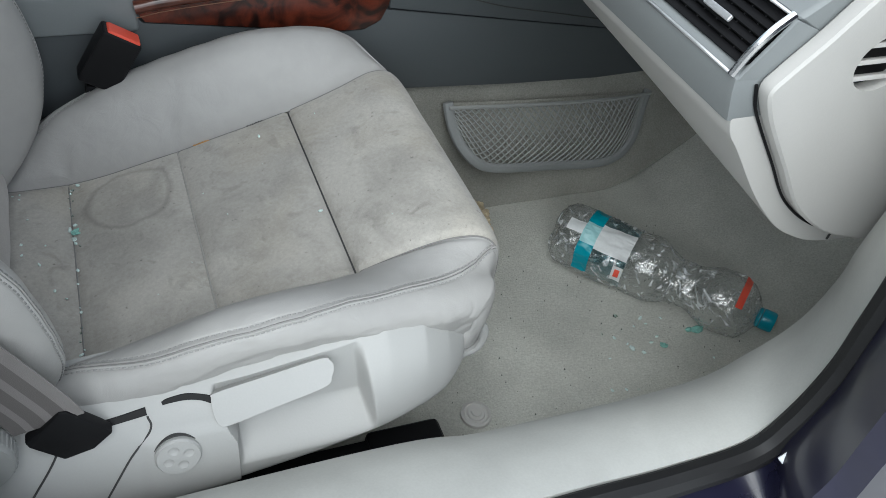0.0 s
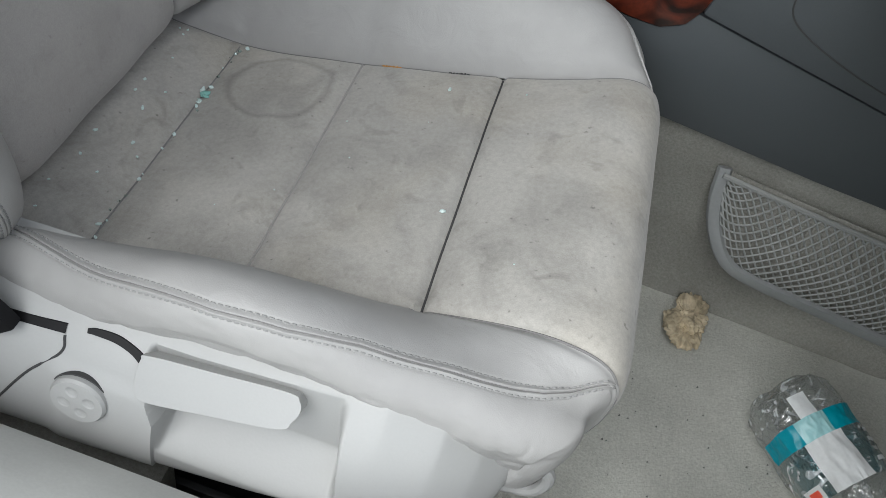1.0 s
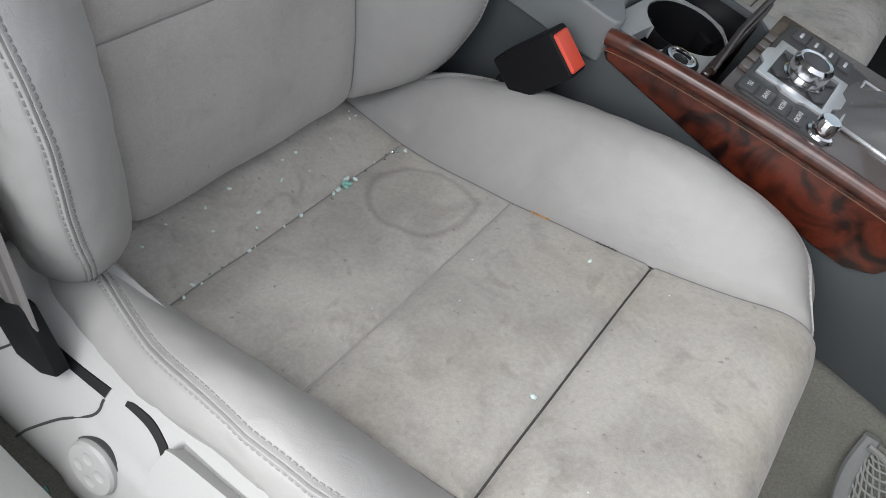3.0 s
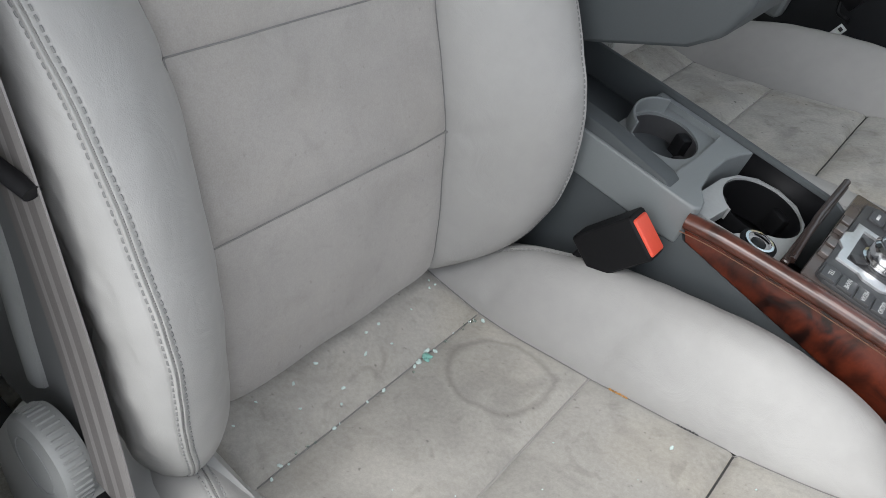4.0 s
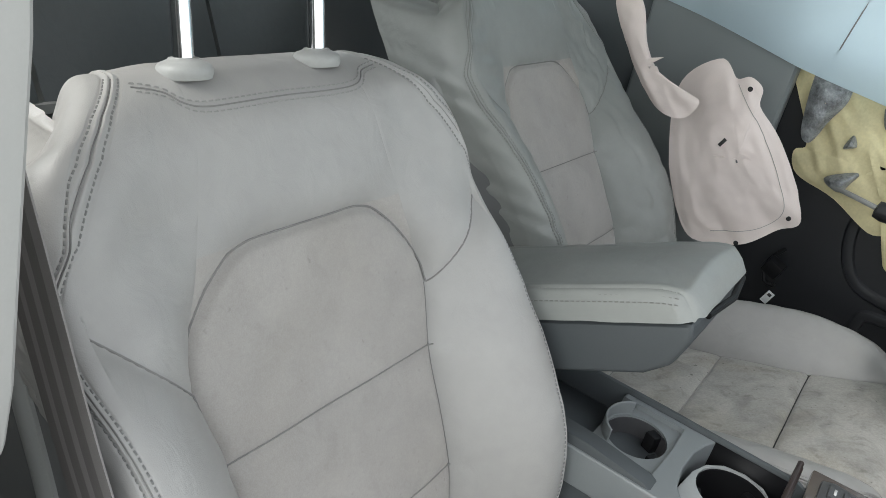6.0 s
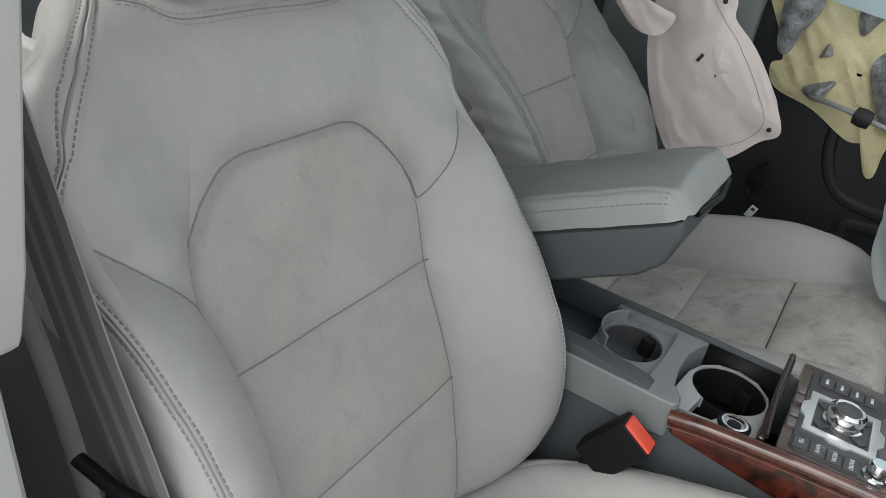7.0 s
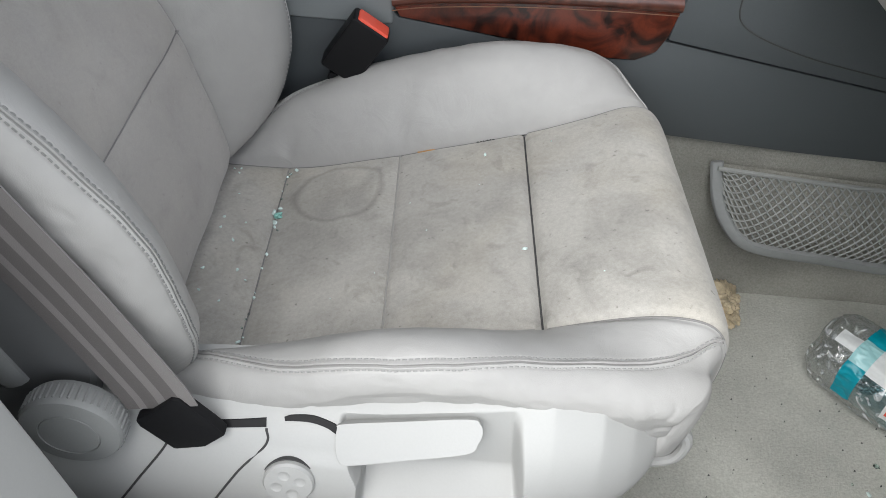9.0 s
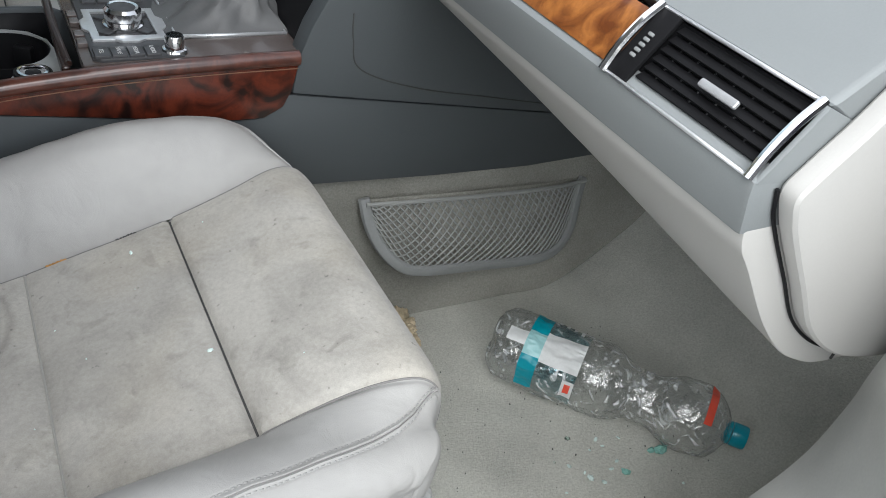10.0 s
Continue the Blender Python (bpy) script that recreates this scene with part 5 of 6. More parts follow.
def console():
    th = thing("centre_console", (0.2, 0.36, 0.0), "blue-grey centre console with cup holders and burl wood side", "centre console")
    side = [(-0.40, 0.08), (-0.40, 0.405), (-0.05, 0.425), (0.06, 0.424), (0.13, 0.416), (0.158, 0.402), (0.168, 0.386), (0.176, 0.374), (0.293, 0.360), (0.425, 0.345), (0.455, 0.345), (0.476, 0.355), (0.487, 0.373), (0.60, 0.356), (0.86, 0.317), (1.02, 0.296), (1.02, 0.235), (0.86, 0.229), (0.70, 0.234), (0.5, 0.246), (0.3, 0.25), (0.3, 0.08)]
    part("side_panel", prism(side, "y", 0.250, 0.275, 0.003, 2), CONSOLE, th, "dark blue-grey console side")
    part("side_panel", prism([(x, min(z, 0.385)) for x, z in side], "y", 0.4130, 0.432, 0.0), CONSOLE, th)
    part("core", rbox((0.84, 0.155, 0.26), pose(0.08, 0.3535, 0.20), 0.0), BLACK, th)
    upper = [(0.4885, 0.3765), (0.494, 0.42), (0.505, 0.452), (0.52, 0.482), (0.56, 0.54), (0.66, 0.60), (1.05, 0.60), (1.05, 0.297), (0.86, 0.3205), (0.60, 0.3595)]
    part("knee_panel", prism(upper, "y", 0.2440, 0.275, 0.004, 2), CONSOLE, th, "dark blue-grey knee panel")
    part("panel_line", tube(curve_pts([(0.553, 0.2436, 0.47), (0.556, 0.2436, 0.44), (0.570, 0.2436, 0.402), (0.648, 0.2436, 0.373), (0.76, 0.2436, 0.352), (0.88, 0.2436, 0.33)], 60), 0.0009, 6), SEAM_DARK, th)
    part("centre_block", prism([(0.50, 0.43), (0.56, 0.54), (0.66, 0.60), (1.05, 0.60), (1.05, 0.30), (0.52, 0.30)], "y", 0.276, 0.447, 0.006, 2), BLACK, th)
    # burl side strip
    wood = [(0.170, 0.3905), (0.21, 0.397), (0.30, 0.4055), (0.40, 0.4105), (0.4945, 0.4125), (0.4885, 0.380), (0.479, 0.360), (0.457, 0.3475), (0.425, 0.3475), (0.293, 0.3625), (0.1785, 0.3765)]
    part("wood_strip", prism(wood, "y", 0.2455, 0.270, 0.002, 2), WOOD, th, "dark red burl wood strip")
    edge = [(0.169, 0.2475, 0.396), (0.21, 0.2465, 0.4035), (0.30, 0.246, 0.4125), (0.40, 0.246, 0.4175), (0.494, 0.246, 0.4195)]
    part("wood_edge", tube(curve_pts(edge, 50), 0.0085, 12), WOOD_EDGE, th, "rounded brown wood edge")
    part("inlay_line", tube(curve_pts([(x, 0.2452, z - 0.0125) for x, y, z in edge], 50), 0.0006, 5), INLAY, th)
    # grey frame with the small cup holder
    plan = [(-0.25, 0.2460), (0.10, 0.2460), (0.155, 0.2462), (0.1690, 0.2480), (0.1735, 0.2540), (0.1710, 0.2670), (0.1590, 0.2850), (0.1535, 0.3200), (0.1545, 0.3600), (0.1605, 0.3850), (0.1690, 0.4045), (0.0500, 0.4045), (0.0500, 0.2670), (-0.25, 0.2665)]
    tray = part("frame", prism(plan, "z", 0.365, 0.4118, 0.0035, 3), CONSOLE_TOP, th, "grey console frame round the small cup holder")
    ring = lambda x, y, r, k=1.0: [(x + r * k * math.cos(a), y + r * math.sin(a)) for a in np.linspace(0, 2 * math.pi, 44, endpoint=False)]
    cut(tray, prism([(0.040, 0.2705), (0.130, 0.2705), (0.133, 0.330), (0.131, 0.393), (0.040, 0.393)], "z", 0.4045, 0.5, 0), prism([(0.056, 0.273), (0.127, 0.273), (0.127, 0.291), (0.056, 0.291)], "z", 0.386, 0.5, 0), prism(ring(0.0905, 0.340, 0.0415, 0.88), "z", 0.340, 0.5, 0))
    fin = [(0.0905 + 0.0445 * 0.88 * math.cos(a), 0.340 + 0.0445 * math.sin(a)) for a in np.linspace(radians(122), radians(238), 24)]
    rear = [(0.0905 + 0.0475 * 0.88 * math.cos(a), 0.340 + 0.0475 * math.sin(a)) for a in np.linspace(radians(238), radians(122), 24)]
    part("cup_fin", prism(fin + rear, "z", 0.372, 0.4215, 0.0008, 1), CONSOLE_TOP, th, "raised grey wall behind the small cup holder")
    part("cup_lining", prism(ring(0.0905, 0.340, 0.0412, 0.88), "z", 0.363, 0.367, 0), BLACK, th)
    part("cup_sleeve", lathe([(0.0414, -0.044), (0.0413, -0.008), (0.0405, -0.008), (0.0390, -0.044)], pose(0.0905, 0.340, 0.4095) @ Matrix.Diagonal((0.88, 1, 1, 1)), 44), BUTTON, th, "dark lining of the small cup holder")
    part("slot_floor", prism([(0.0565, 0.2735), (0.1265, 0.2735), (0.1265, 0.2905), (0.0565, 0.2905)], "z", 0.384, 0.3885, 0), CONSOLE, th)
    for a in (65, 335):
        part("cup_finger", rbox((0.016, 0.016, 0.03), pose(0.0905, 0.340, 0.385, 0, 0, a) @ pose(0.034, 0, 0), 0.003), BLACK, th)
    part("channel", prism([(-0.25, 0.2665), (-0.25, 0.405), (0.136, 0.405), (0.136, 0.2665)], "z", 0.34, 0.378, 0.0), CONSOLE, th)
    part("far_wall", prism([(-0.25, 0.412), (-0.02, 0.4165), (0.10, 0.4175), (0.17, 0.4165), (0.262, 0.416), (0.30, 0.40), (0.30, 0.33), (-0.25, 0.33)], "y", 0.4050, 0.4125, 0.0025, 2), CONSOLE, th, "grey far wall of the console")
    # large cup holder under the open shutter
    part("well_floor", prism([(0.154, 0.2665), (0.154, 0.4045), (0.262, 0.4045), (0.262, 0.2665)], "z", 0.33, 0.352, 0.0), BLACK, th)
    outline = [(0.158, 0.2670), (0.1575, 0.30), (0.1620, 0.345), (0.171, 0.371), (0.188, 0.388), (0.212, 0.3935), (0.236, 0.386), (0.253, 0.364), (0.2585, 0.335), (0.259, 0.2670)]
    well = part("cup_plate", prism(outline, "z", 0.385, 0.3985, 0.0015), CUP_GREY, th, "satin grey cup holder plate")
    cut(well, prism(ring(0.211, 0.344, 0.0445, 0.96), "z", 0.30, 0.5, 0), prism([(0.188, 0.305), (0.183, 0.268), (0.208, 0.272), (0.226, 0.306)], "z", 0.30, 0.5, 0))
    part("cup_sleeve", lathe([(0.0448, -0.045), (0.0442, -0.002), (0.0432, -0.002), (0.042, -0.045)], pose(0.211, 0.344, 0.3980) @ Matrix.Diagonal((0.96, 1, 1, 1)), 40), BLACK, th)
    for a in (60, 200, 320):
        part("cup_finger", rbox((0.012, 0.02, 0.022), pose(0.211, 0.344, 0.375, 0, 0, a) @ pose(0.037, 0, 0), 0.003), BLACK, th)
    m = pose(0.2305, 0.2820, 0.3985)
    part("socket_surround", lathe([(0.0185, -0.001), (0.0180, 0.0025), (0.0150, 0.003), (0.0145, -0.002)], m, 32), BLACK, th)
    part("power_socket", lathe([(0.0148, 0.0), (0.0145, 0.0042), (0.0120, 0.0045), (0.0112, 0.002), (0.0105, -0.012), (0.0, -0.012)], m, 32), CHROME, th, "chrome power socket ring")
    part("socket_core", lathe([(0.0080, -0.01), (0.0075, 0.002), (0.0, 0.0025)], m, 20), BLACK, th)
    part("well_wall", prism([(0.168, 0.35), (0.168, 0.411), (0.262, 0.411), (0.262, 0.35)], "y", 0.4025, 0.4046, 0.0), BLACK, th)
    s0, s1 = Vector((0.2605, 0.256, 0.409)), Vector((0.2565, 0.408, 0.430))
    lean = math.degrees(math.atan2(s1.z - s0.z, s1.y - s0.y))
    part("shutter", rbox((0.008, (s1 - s0).length, 0.016), Matrix.Translation((s0 + s1) / 2) @ pose(0, 0, 0, lean, 0, 0), 0.003, 3), SHUTTER, th, "raised edge of the brown roller shutter")
    part("shutter_grip", tube([s0 + Vector((0.001, 0.004, 0.009)), (s0 + s1) / 2 + Vector((-0.002, 0, 0.0115)), s1 + Vector((0.001, -0.002, 0.010))], 0.0036, 10), SHUTTER, th)
    # control panel
    part("control_panel", prism([(0.274, 0.407), (0.274, 0.4185), (0.40, 0.4225), (0.51, 0.4235), (0.51, 0.407)], "y", 0.253, 0.446, 0.003, 2), BROWN_GLOSS, th, "dark brown glossy control panel")
    bank = part("button_bank", prism([(0.284, 0.262), (0.292, 0.2565), (0.374, 0.2565), (0.378, 0.284), (0.378, 0.419), (0.30, 0.432), (0.286, 0.424)], "z", 0.417, 0.4235, 0.002), BUTTON, th, "black bank of buttons")
    plate = [(0.290, 0.296), (0.290, 0.318), (0.284, 0.326), (0.284, 0.346), (0.290, 0.354), (0.290, 0.376), (0.312, 0.376), (0.318, 0.381), (0.336, 0.381), (0.342, 0.376), (0.364, 0.376), (0.364, 0.354), (0.370, 0.346), (0.370, 0.326), (0.364, 0.318), (0.364, 0.296), (0.342, 0.296), (0.336, 0.291), (0.318, 0.291), (0.312, 0.296)]
    silver = part("silver_plate", prism(plate, "z", 0.4225, 0.4262, 0.0010), SILVER, th, "silver plate round the control dial")
    cut(silver, prism([(0.298, 0.304), (0.298, 0.368), (0.356, 0.368), (0.356, 0.304)], "z", 0.41, 0.5, 0))
    m = pose(0.327, 0.336, 0.4240) @ Matrix.Diagonal((0.82, 0.82, 0.9, 1))
    dial = part("control_dial", lathe([(0.026, 0.0), (0.0255, 0.003), (0.0225, 0.004), (0.0215, 0.008), (0.0235, 0.010), (0.0235, 0.020), (0.020, 0.0235), (0.0165, 0.0225), (0.0, 0.0215)], m, 48), CHROME, th, "chrome control dial")
    part("dial_cap", lathe([(0.0165, 0.0226), (0.014, 0.0235), (0.0, 0.0238)], m, 36), BUTTON, dial)
    for a in (45, 135, 225, 315):
        part("corner_key", rbox((0.016, 0.014, 0.004), m @ pose(0, 0, 0, 0, 0, a) @ pose(0.0335, 0, 0.0005), 0.0015), BUTTON, th)
    m = pose(0.366, 0.271, 0.4235)
    part("volume_knob", lathe([(0.0135, 0.0), (0.0125, 0.002), (0.0100, 0.003), (0.0100, 0.014), (0.0085, 0.0165), (0.0, 0.0165)], m, 32), CHROME, th, "small chrome volume knob")
    font_words = ("TEL", "NAME", "MEDIA", "RADIO")
    for k, word in enumerate(font_words):
        x = 0.2935 + 0.0165 * k
        key = part("key", rbox((0.0148, 0.021, 0.0045), pose(x, 0.268, 0.4240), 0.0012), BUTTON, th)
        cu = bpy.data.curves.new("word", "FONT")
        cu.body, cu.size, cu.extrude, cu.align_x, cu.align_y = word, 0.0062, 0.0001, "CENTER", "CENTER"
        ob = new("word", cu)
        me = bpy.data.meshes.new_from_object(ob.evaluated_get(bpy.context.evaluated_depsgraph_get()))
        bpy.data.objects.remove(ob)
        bpy.data.curves.remove(cu)
        me.transform(pose(x, 0.268, 0.4265, 0, 0, -90))
        link_mesh("lettering", me, INK, key, "white letters " + word, False)
    for k in range(4):
        key = part("key", rbox((0.0148, 0.024, 0.0045), pose(0.302 + 0.0165 * k, 0.408, 0.4240), 0.0012), BUTTON, th)
        part("key_mark", rbox((0.003, 0.012, 0.0004), pose(0.302 + 0.0165 * k, 0.408, 0.4264), 0), INK, key)
    for k, (x, y) in enumerate(((0.287, 0.300), (0.287, 0.320), (0.287, 0.352), (0.287, 0.372))):
        part("small_key", rbox((0.010, 0.015, 0.0055), pose(x - 0.007, y, 0.4215), 0.0015, 3), BROWN_GLOSS, th)
    # gear boot
    base, topc = np.array((0.435, 0.352)), np.array((0.475, 0.362))
    rows = []
    for s in np.linspace(0, 1, 22):
        row = []
        for a in np.linspace(0, 2 * math.pi, 56, endpoint=False):
            sq = 1 / max(abs(math.cos(a)), abs(math.sin(a))) ** (0.75 * (1 - s))
            r = 0.058 * (1 - s) ** 1.5 + 0.013
            fold = 1 + 0.10 * math.sin(7 * a + 9 * s) * math.sin(math.pi * s) + 0.05 * math.sin(13 * a - 5 * s) * math.sin(math.pi * s)
            c = base * (1 - s) + topc * s
            row.append((c[0] + r * sq * fold * math.cos(a) * 1.05, c[1] + r * sq * fold * math.sin(a) * 0.78, 0.4225 + 0.075 * s**1.2))
        rows.append(row)
    gear = thing("gear_lever", (0.435, 0.352, 0.4235), "gear lever with a crumpled charcoal leather boot in a chrome frame", "gear lever")
    part("boot", grid_bm(np.array(rows), True), BOOT, gear)
    fr = [(0.375, 0.300), (0.375, 0.404), (0.497, 0.404), (0.497, 0.300)]
    part("frame", tube([(x, y, 0.4245) for x, y in fr], 0.0024, 6, True), SILVER, gear, "chrome boot frame")
    part("stick", tube([(0.475, 0.362, 0.48), (0.485, 0.364, 0.52)], 0.009, 14), CHROME, gear)
    part("knob", lathe([(0.0, -0.005), (0.012, 0.0), (0.02, 0.02), (0.024, 0.045), (0.018, 0.062), (0, 0.066)], pose(0.485, 0.364, 0.515, 0, 8, 0), 28), BLACK, gear)


console()


def armrest():
    th = thing("armrest", (0.0, 0.36, 0.42), "raised grey leather armrest with a plastic lower box", "armrest")
    o, d, n = np.array((0.110, 0.604)), np.array((-0.89, -0.456)), np.array((-0.456, 0.89))
    w = lambda u, v: tuple(o + d * u + n * v)
    shell_pts = [w(0.0, -0.001), w(0.34, -0.001), w(0.34, -0.060), w(0.15, -0.060), w(0.06, -0.057), w(0.030, -0.047), w(0.006, -0.022)]
    part("lower_box", prism(shell_pts, "y", 0.262, 0.462, 0.008, 3), CONSOLE, th, "dark grey plastic box")
    P = []
    for u in np.r_[np.linspace(0, 0.2, 30), np.linspace(0.22, 1, 30)]:
        row = []
        for a in np.r_[np.linspace(0, 0.07, 16), np.linspace(0.08, 0.92, 50), np.linspace(0.93, 1, 16)]:
            # over the pad from the near edge to the far one
            e = 0.5 - abs(a - 0.5)
            rim = min(1.0, e / 0.055)
            h = 0.031 * (1 - (1 - rim) ** 3.2) ** (1 / 2.2) + 0.011 * math.sin(math.pi * a) ** 1.3
            uu = -0.004 + 0.345 * u
            nose = min(1.0, u / 0.16)
            h *= (0.62 + 0.38 * math.sqrt(max(0.0, 1 - (1 - nose) ** 2))) * min(1.0, u / 0.03) ** 0.4
            h += 0.0022 * math.exp(-(((e - 0.066) / 0.020) ** 2)) - 0.0022 * math.exp(-(((e - 0.048) / 0.007) ** 2))
            uu += 0.018 * (1 - min(1.0, e / 0.12)) ** 2 * (1 - nose)
            x, z = w(uu, 0.001 + h + 0.0012 * noise.noise(Vector((uu * 30, a * 6, 2))))
            row.append((x, 0.259 + 0.206 * a, z))
        P.append(row)
    P = np.array(P)
    part("pad", grid_bm(P, thick=-0.002), LEATHER_SHADED, th, "grey-green leather pad darkened for shade")
    lines = []
    for off in (0.0225, 0.0290):
        lines.append((np.array([(x, 0.2585 + 0.0035 * (off > 0.025), z) for x, z in (w(u, off * (0.62 + 0.38 * math.sqrt(max(0.0, 1 - (1 - min(1.0, u / 0.055)) ** 2)))) for u in np.linspace(0.012, 0.33, 60))]), np.tile((0.0, -1.0, 0.2), (60, 1))))
    stitches(lines, SEAM_GREY, th, "double stitching along the pad")
    part("latch", tube([(*w(-0.002, -0.004),)[:1] + (0.30,) + (w(-0.002, -0.004)[1],), (w(-0.012, -0.004)[0], 0.36, w(-0.012, -0.004)[1]), (w(-0.002, -0.004)[0], 0.44, w(-0.002, -0.004)[1])], 0.004, 8), BLACK, th)
    for y in (0.30, 0.42):
        part("hinge_arm", rbox((0.10, 0.03, 0.04), pose(-0.20, y, 0.425, 0, -50, 0), 0.006), BLACK, th)


armrest()

# ---- driver side: airbags, door lining, cable ----


def cloth(outline, y, mat, th, name, label, amp=0.012, nu=46, seed=0, lean=0.0):
    """A hanging cloth with an uneven outline (x, z), creased and a little thick."""
    c = curve_pts(outline, 90, True)
    mid = c.mean(0)
    P = []
    for r in np.linspace(0.02, 1, nu):
        row = []
        for p in c:
            q = mid + (p - mid) * r
            v = Vector((q[0] * 9, q[1] * 9, seed))
            fold = Vector(((q[0] + q[1]) * 16, (q[1] - q[0]) * 5, seed + 7))
            f = amp * (noise.noise(v) + 0.6 * abs(noise.noise(fold)) + 0.35 * abs(noise.noise(fold * 1.9)) + 0.12 * noise.noise(v * 6.0))
            row.append((q[0], y + f + lean * (q[1] - mid[1]) - 0.02 * (1 - r * r), q[1]))
        P.append(row)
    return part(name, grid_bm(np.array(P), True, thick=0.002), mat, th, label)


def driver_side():
    th = thing("side_airbag", (0.0, 0.92, 0.45), "limp dusty pink side airbag hanging from the driver seat", "airbag")
    body = [(-0.173, 0.695), (-0.12, 0.753), (-0.084, 0.731), (-0.062, 0.74), (-0.038, 0.728), (-0.03, 0.698), (0.026, 0.654), (0.075, 0.599), (0.087, 0.578), (0.106, 0.537), (0.077, 0.511), (0.041, 0.47), (-0.005, 0.445), (-0.061, 0.438), (-0.107, 0.491), (-0.158, 0.593)]
    bag = cloth(body, 0.955, AIRBAG, th, "bag", "dusty pink fabric bag", 0.014, seed=3)

    def front(x, z):
        """The y of the bag's near face at a place."""
        near = sorted(bag.data.vertices, key=lambda v: (v.co.x - x) ** 2 + (v.co.z - z) ** 2)[:4]
        return min(v.co.y for v in near)

    strip = [(-0.300, 0.80), (-0.262, 0.815), (-0.222, 0.745), (-0.165, 0.690), (-0.110, 0.690), (-0.125, 0.655), (-0.165, 0.655), (-0.205, 0.68), (-0.255, 0.735)]
    cloth(strip, 0.865, AIRBAG, th, "folded_flap", "crumpled pink flap", 0.02, 24, 8)
    for x, z in ((-0.054, 0.723), (0.087, 0.54), (0.024, 0.462)):
        part("eyelet", lathe([(0.0, 0.0), (0.0042, 0.0), (0.0044, 0.0012), (0.0, 0.0014)], pose(x, front(x, z) + 0.0002, z, 90, 0, 0), 16), RUBBER, th)
    part("print_mark", rbox((0.006, 0.001, 0.016), pose(-0.061, front(-0.061, 0.626), 0.626, 0, 25, 0), 0), SEAM_DARK, th)
    seam_line = [(x, front(x, z) - 0.0003, z) for x, z in curve_pts([(-0.076, 0.724), (-0.005, 0.659), (0.051, 0.593), (0.075, 0.547), (0.046, 0.501), (-0.025, 0.465)], 50)]
    part("seam", tube(seam_line, 0.0006, 5), SEAM_PALE, th)
    # curtain airbag over the far window
    th = thing("curtain_airbag", (0.1, 1.06, 0.78), "pale curtain airbag hanging below the roof over the far window", "airbag")
    rows = []
    for s in np.linspace(0, 1, 20):
        row = []
        for x in np.linspace(-0.95, 0.62, 90):
            bottom = 0.772 - 0.02 * math.sin((x + 0.05) * 6.0) + 0.03 * max(0.0, -x - 0.02) * 2.2 - 0.04 * max(0, x - 0.1)
            z = bottom + (1.17 - bottom) * s
            row.append((x, 1.05 - 0.055 * math.sin(math.pi * min(1, s * 1.1)) + 0.004 * noise.noise(Vector((x * 8, s * 3, 1))), z))
        rows.append(row)
    part("curtain", grid_bm(np.array(rows)), CURTAIN, th)
    part("seam", tube(curve_pts([(0.036, 1.047, 0.79), (0.045, 1.012, 0.84), (0.058, 0.998, 0.92), (0.075, 1.0, 1.0)], 30), 0.0012, 5), SEAM_GREY, th)
    # torn lining sheet on the door
    th = thing("door_lining", (0.1, 1.14, 0.5), "torn yellow foam lining with grey foil hanging on the door", "door lining")
    sheet = [(-0.055, 0.80), (0.013, 0.83), (0.15, 0.83), (0.35, 0.82), (0.48, 0.74), (0.46, 0.60), (0.36, 0.545), (0.278, 0.54), (0.272, 0.472), (0.255, 0.475), (0.240, 0.525), (0.205, 0.522), (0.130, 0.556), (0.050, 0.574), (0.028, 0.612), (0.044, 0.632), (0.0, 0.705), (-0.044, 0.772)]
    cloth(sheet, 1.135, YELLOW, th, "foam_sheet", "yellow foam sheet", 0.016, 40, 5)
    for k, patch in enumerate(([(0.014, 0.79), (0.066, 0.79), (0.080, 0.738), (0.064, 0.69), (0.048, 0.642), (0.026, 0.668)], [(0.142, 0.742), (0.152, 0.765), (0.195, 0.775), (0.175, 0.735), (0.158, 0.708)], [(0.194, 0.665), (0.225, 0.70), (0.30, 0.66), (0.29, 0.58), (0.255, 0.565), (0.22, 0.61)], [(0.101, 0.592), (0.146, 0.619), (0.142, 0.60), (0.130, 0.578)], [(0.106, 0.654), (0.113, 0.680), (0.126, 0.664), (0.116, 0.655)], [(0.34, 0.72), (0.40, 0.78), (0.44, 0.70), (0.38, 0.64)])):
        cloth(patch, 1.108, FOIL, th, "foil_patch", "crinkled grey foil", 0.006, 14, 20 + k)
    th = thing("door_cable", (0.2, 1.06, 0.57), "white cable with a black grommet hanging on the door", "cable")
    part("cable", tube(curve_pts([(0.118, 1.10, 0.585), (0.167, 1.06, 0.590), (0.218, 1.05, 0.586), (0.27, 1.05, 0.577), (0.36, 1.08, 0.55), (0.44, 1.13, 0.5)], 50), 0.0048, 8), THREAD, th)
    part("grommet", lathe([(0.006, -0.016), (0.015, -0.014), (0.017, 0.0), (0.015, 0.014), (0.006, 0.016)], pose(0.215, 1.05, 0.586, 0, 96, 0), 20), RUBBER, th)
    th = thing("door_connector", (0.09, 1.09, 0.36), "black plug with a white tag on loose door wiring", "connector")
    part("plug", rbox((0.035, 0.03, 0.03), pose(0.088, 1.09, 0.402, 10, 20, 0), 0.006), BLACK, th)
    part("wire", tube(curve_pts([(0.09, 1.13, 0.43), (0.075, 1.09, 0.41), (0.082, 1.08, 0.375), (0.10, 1.08, 0.37), (0.098, 1.14, 0.35)], 30), 0.004, 8), BLACK, th)
    part("tag", rbox((0.014, 0.002, 0.026), pose(0.103, 1.06, 0.352, 0, 20, 0), 0.0005), LABEL, th, "small white paper tag")
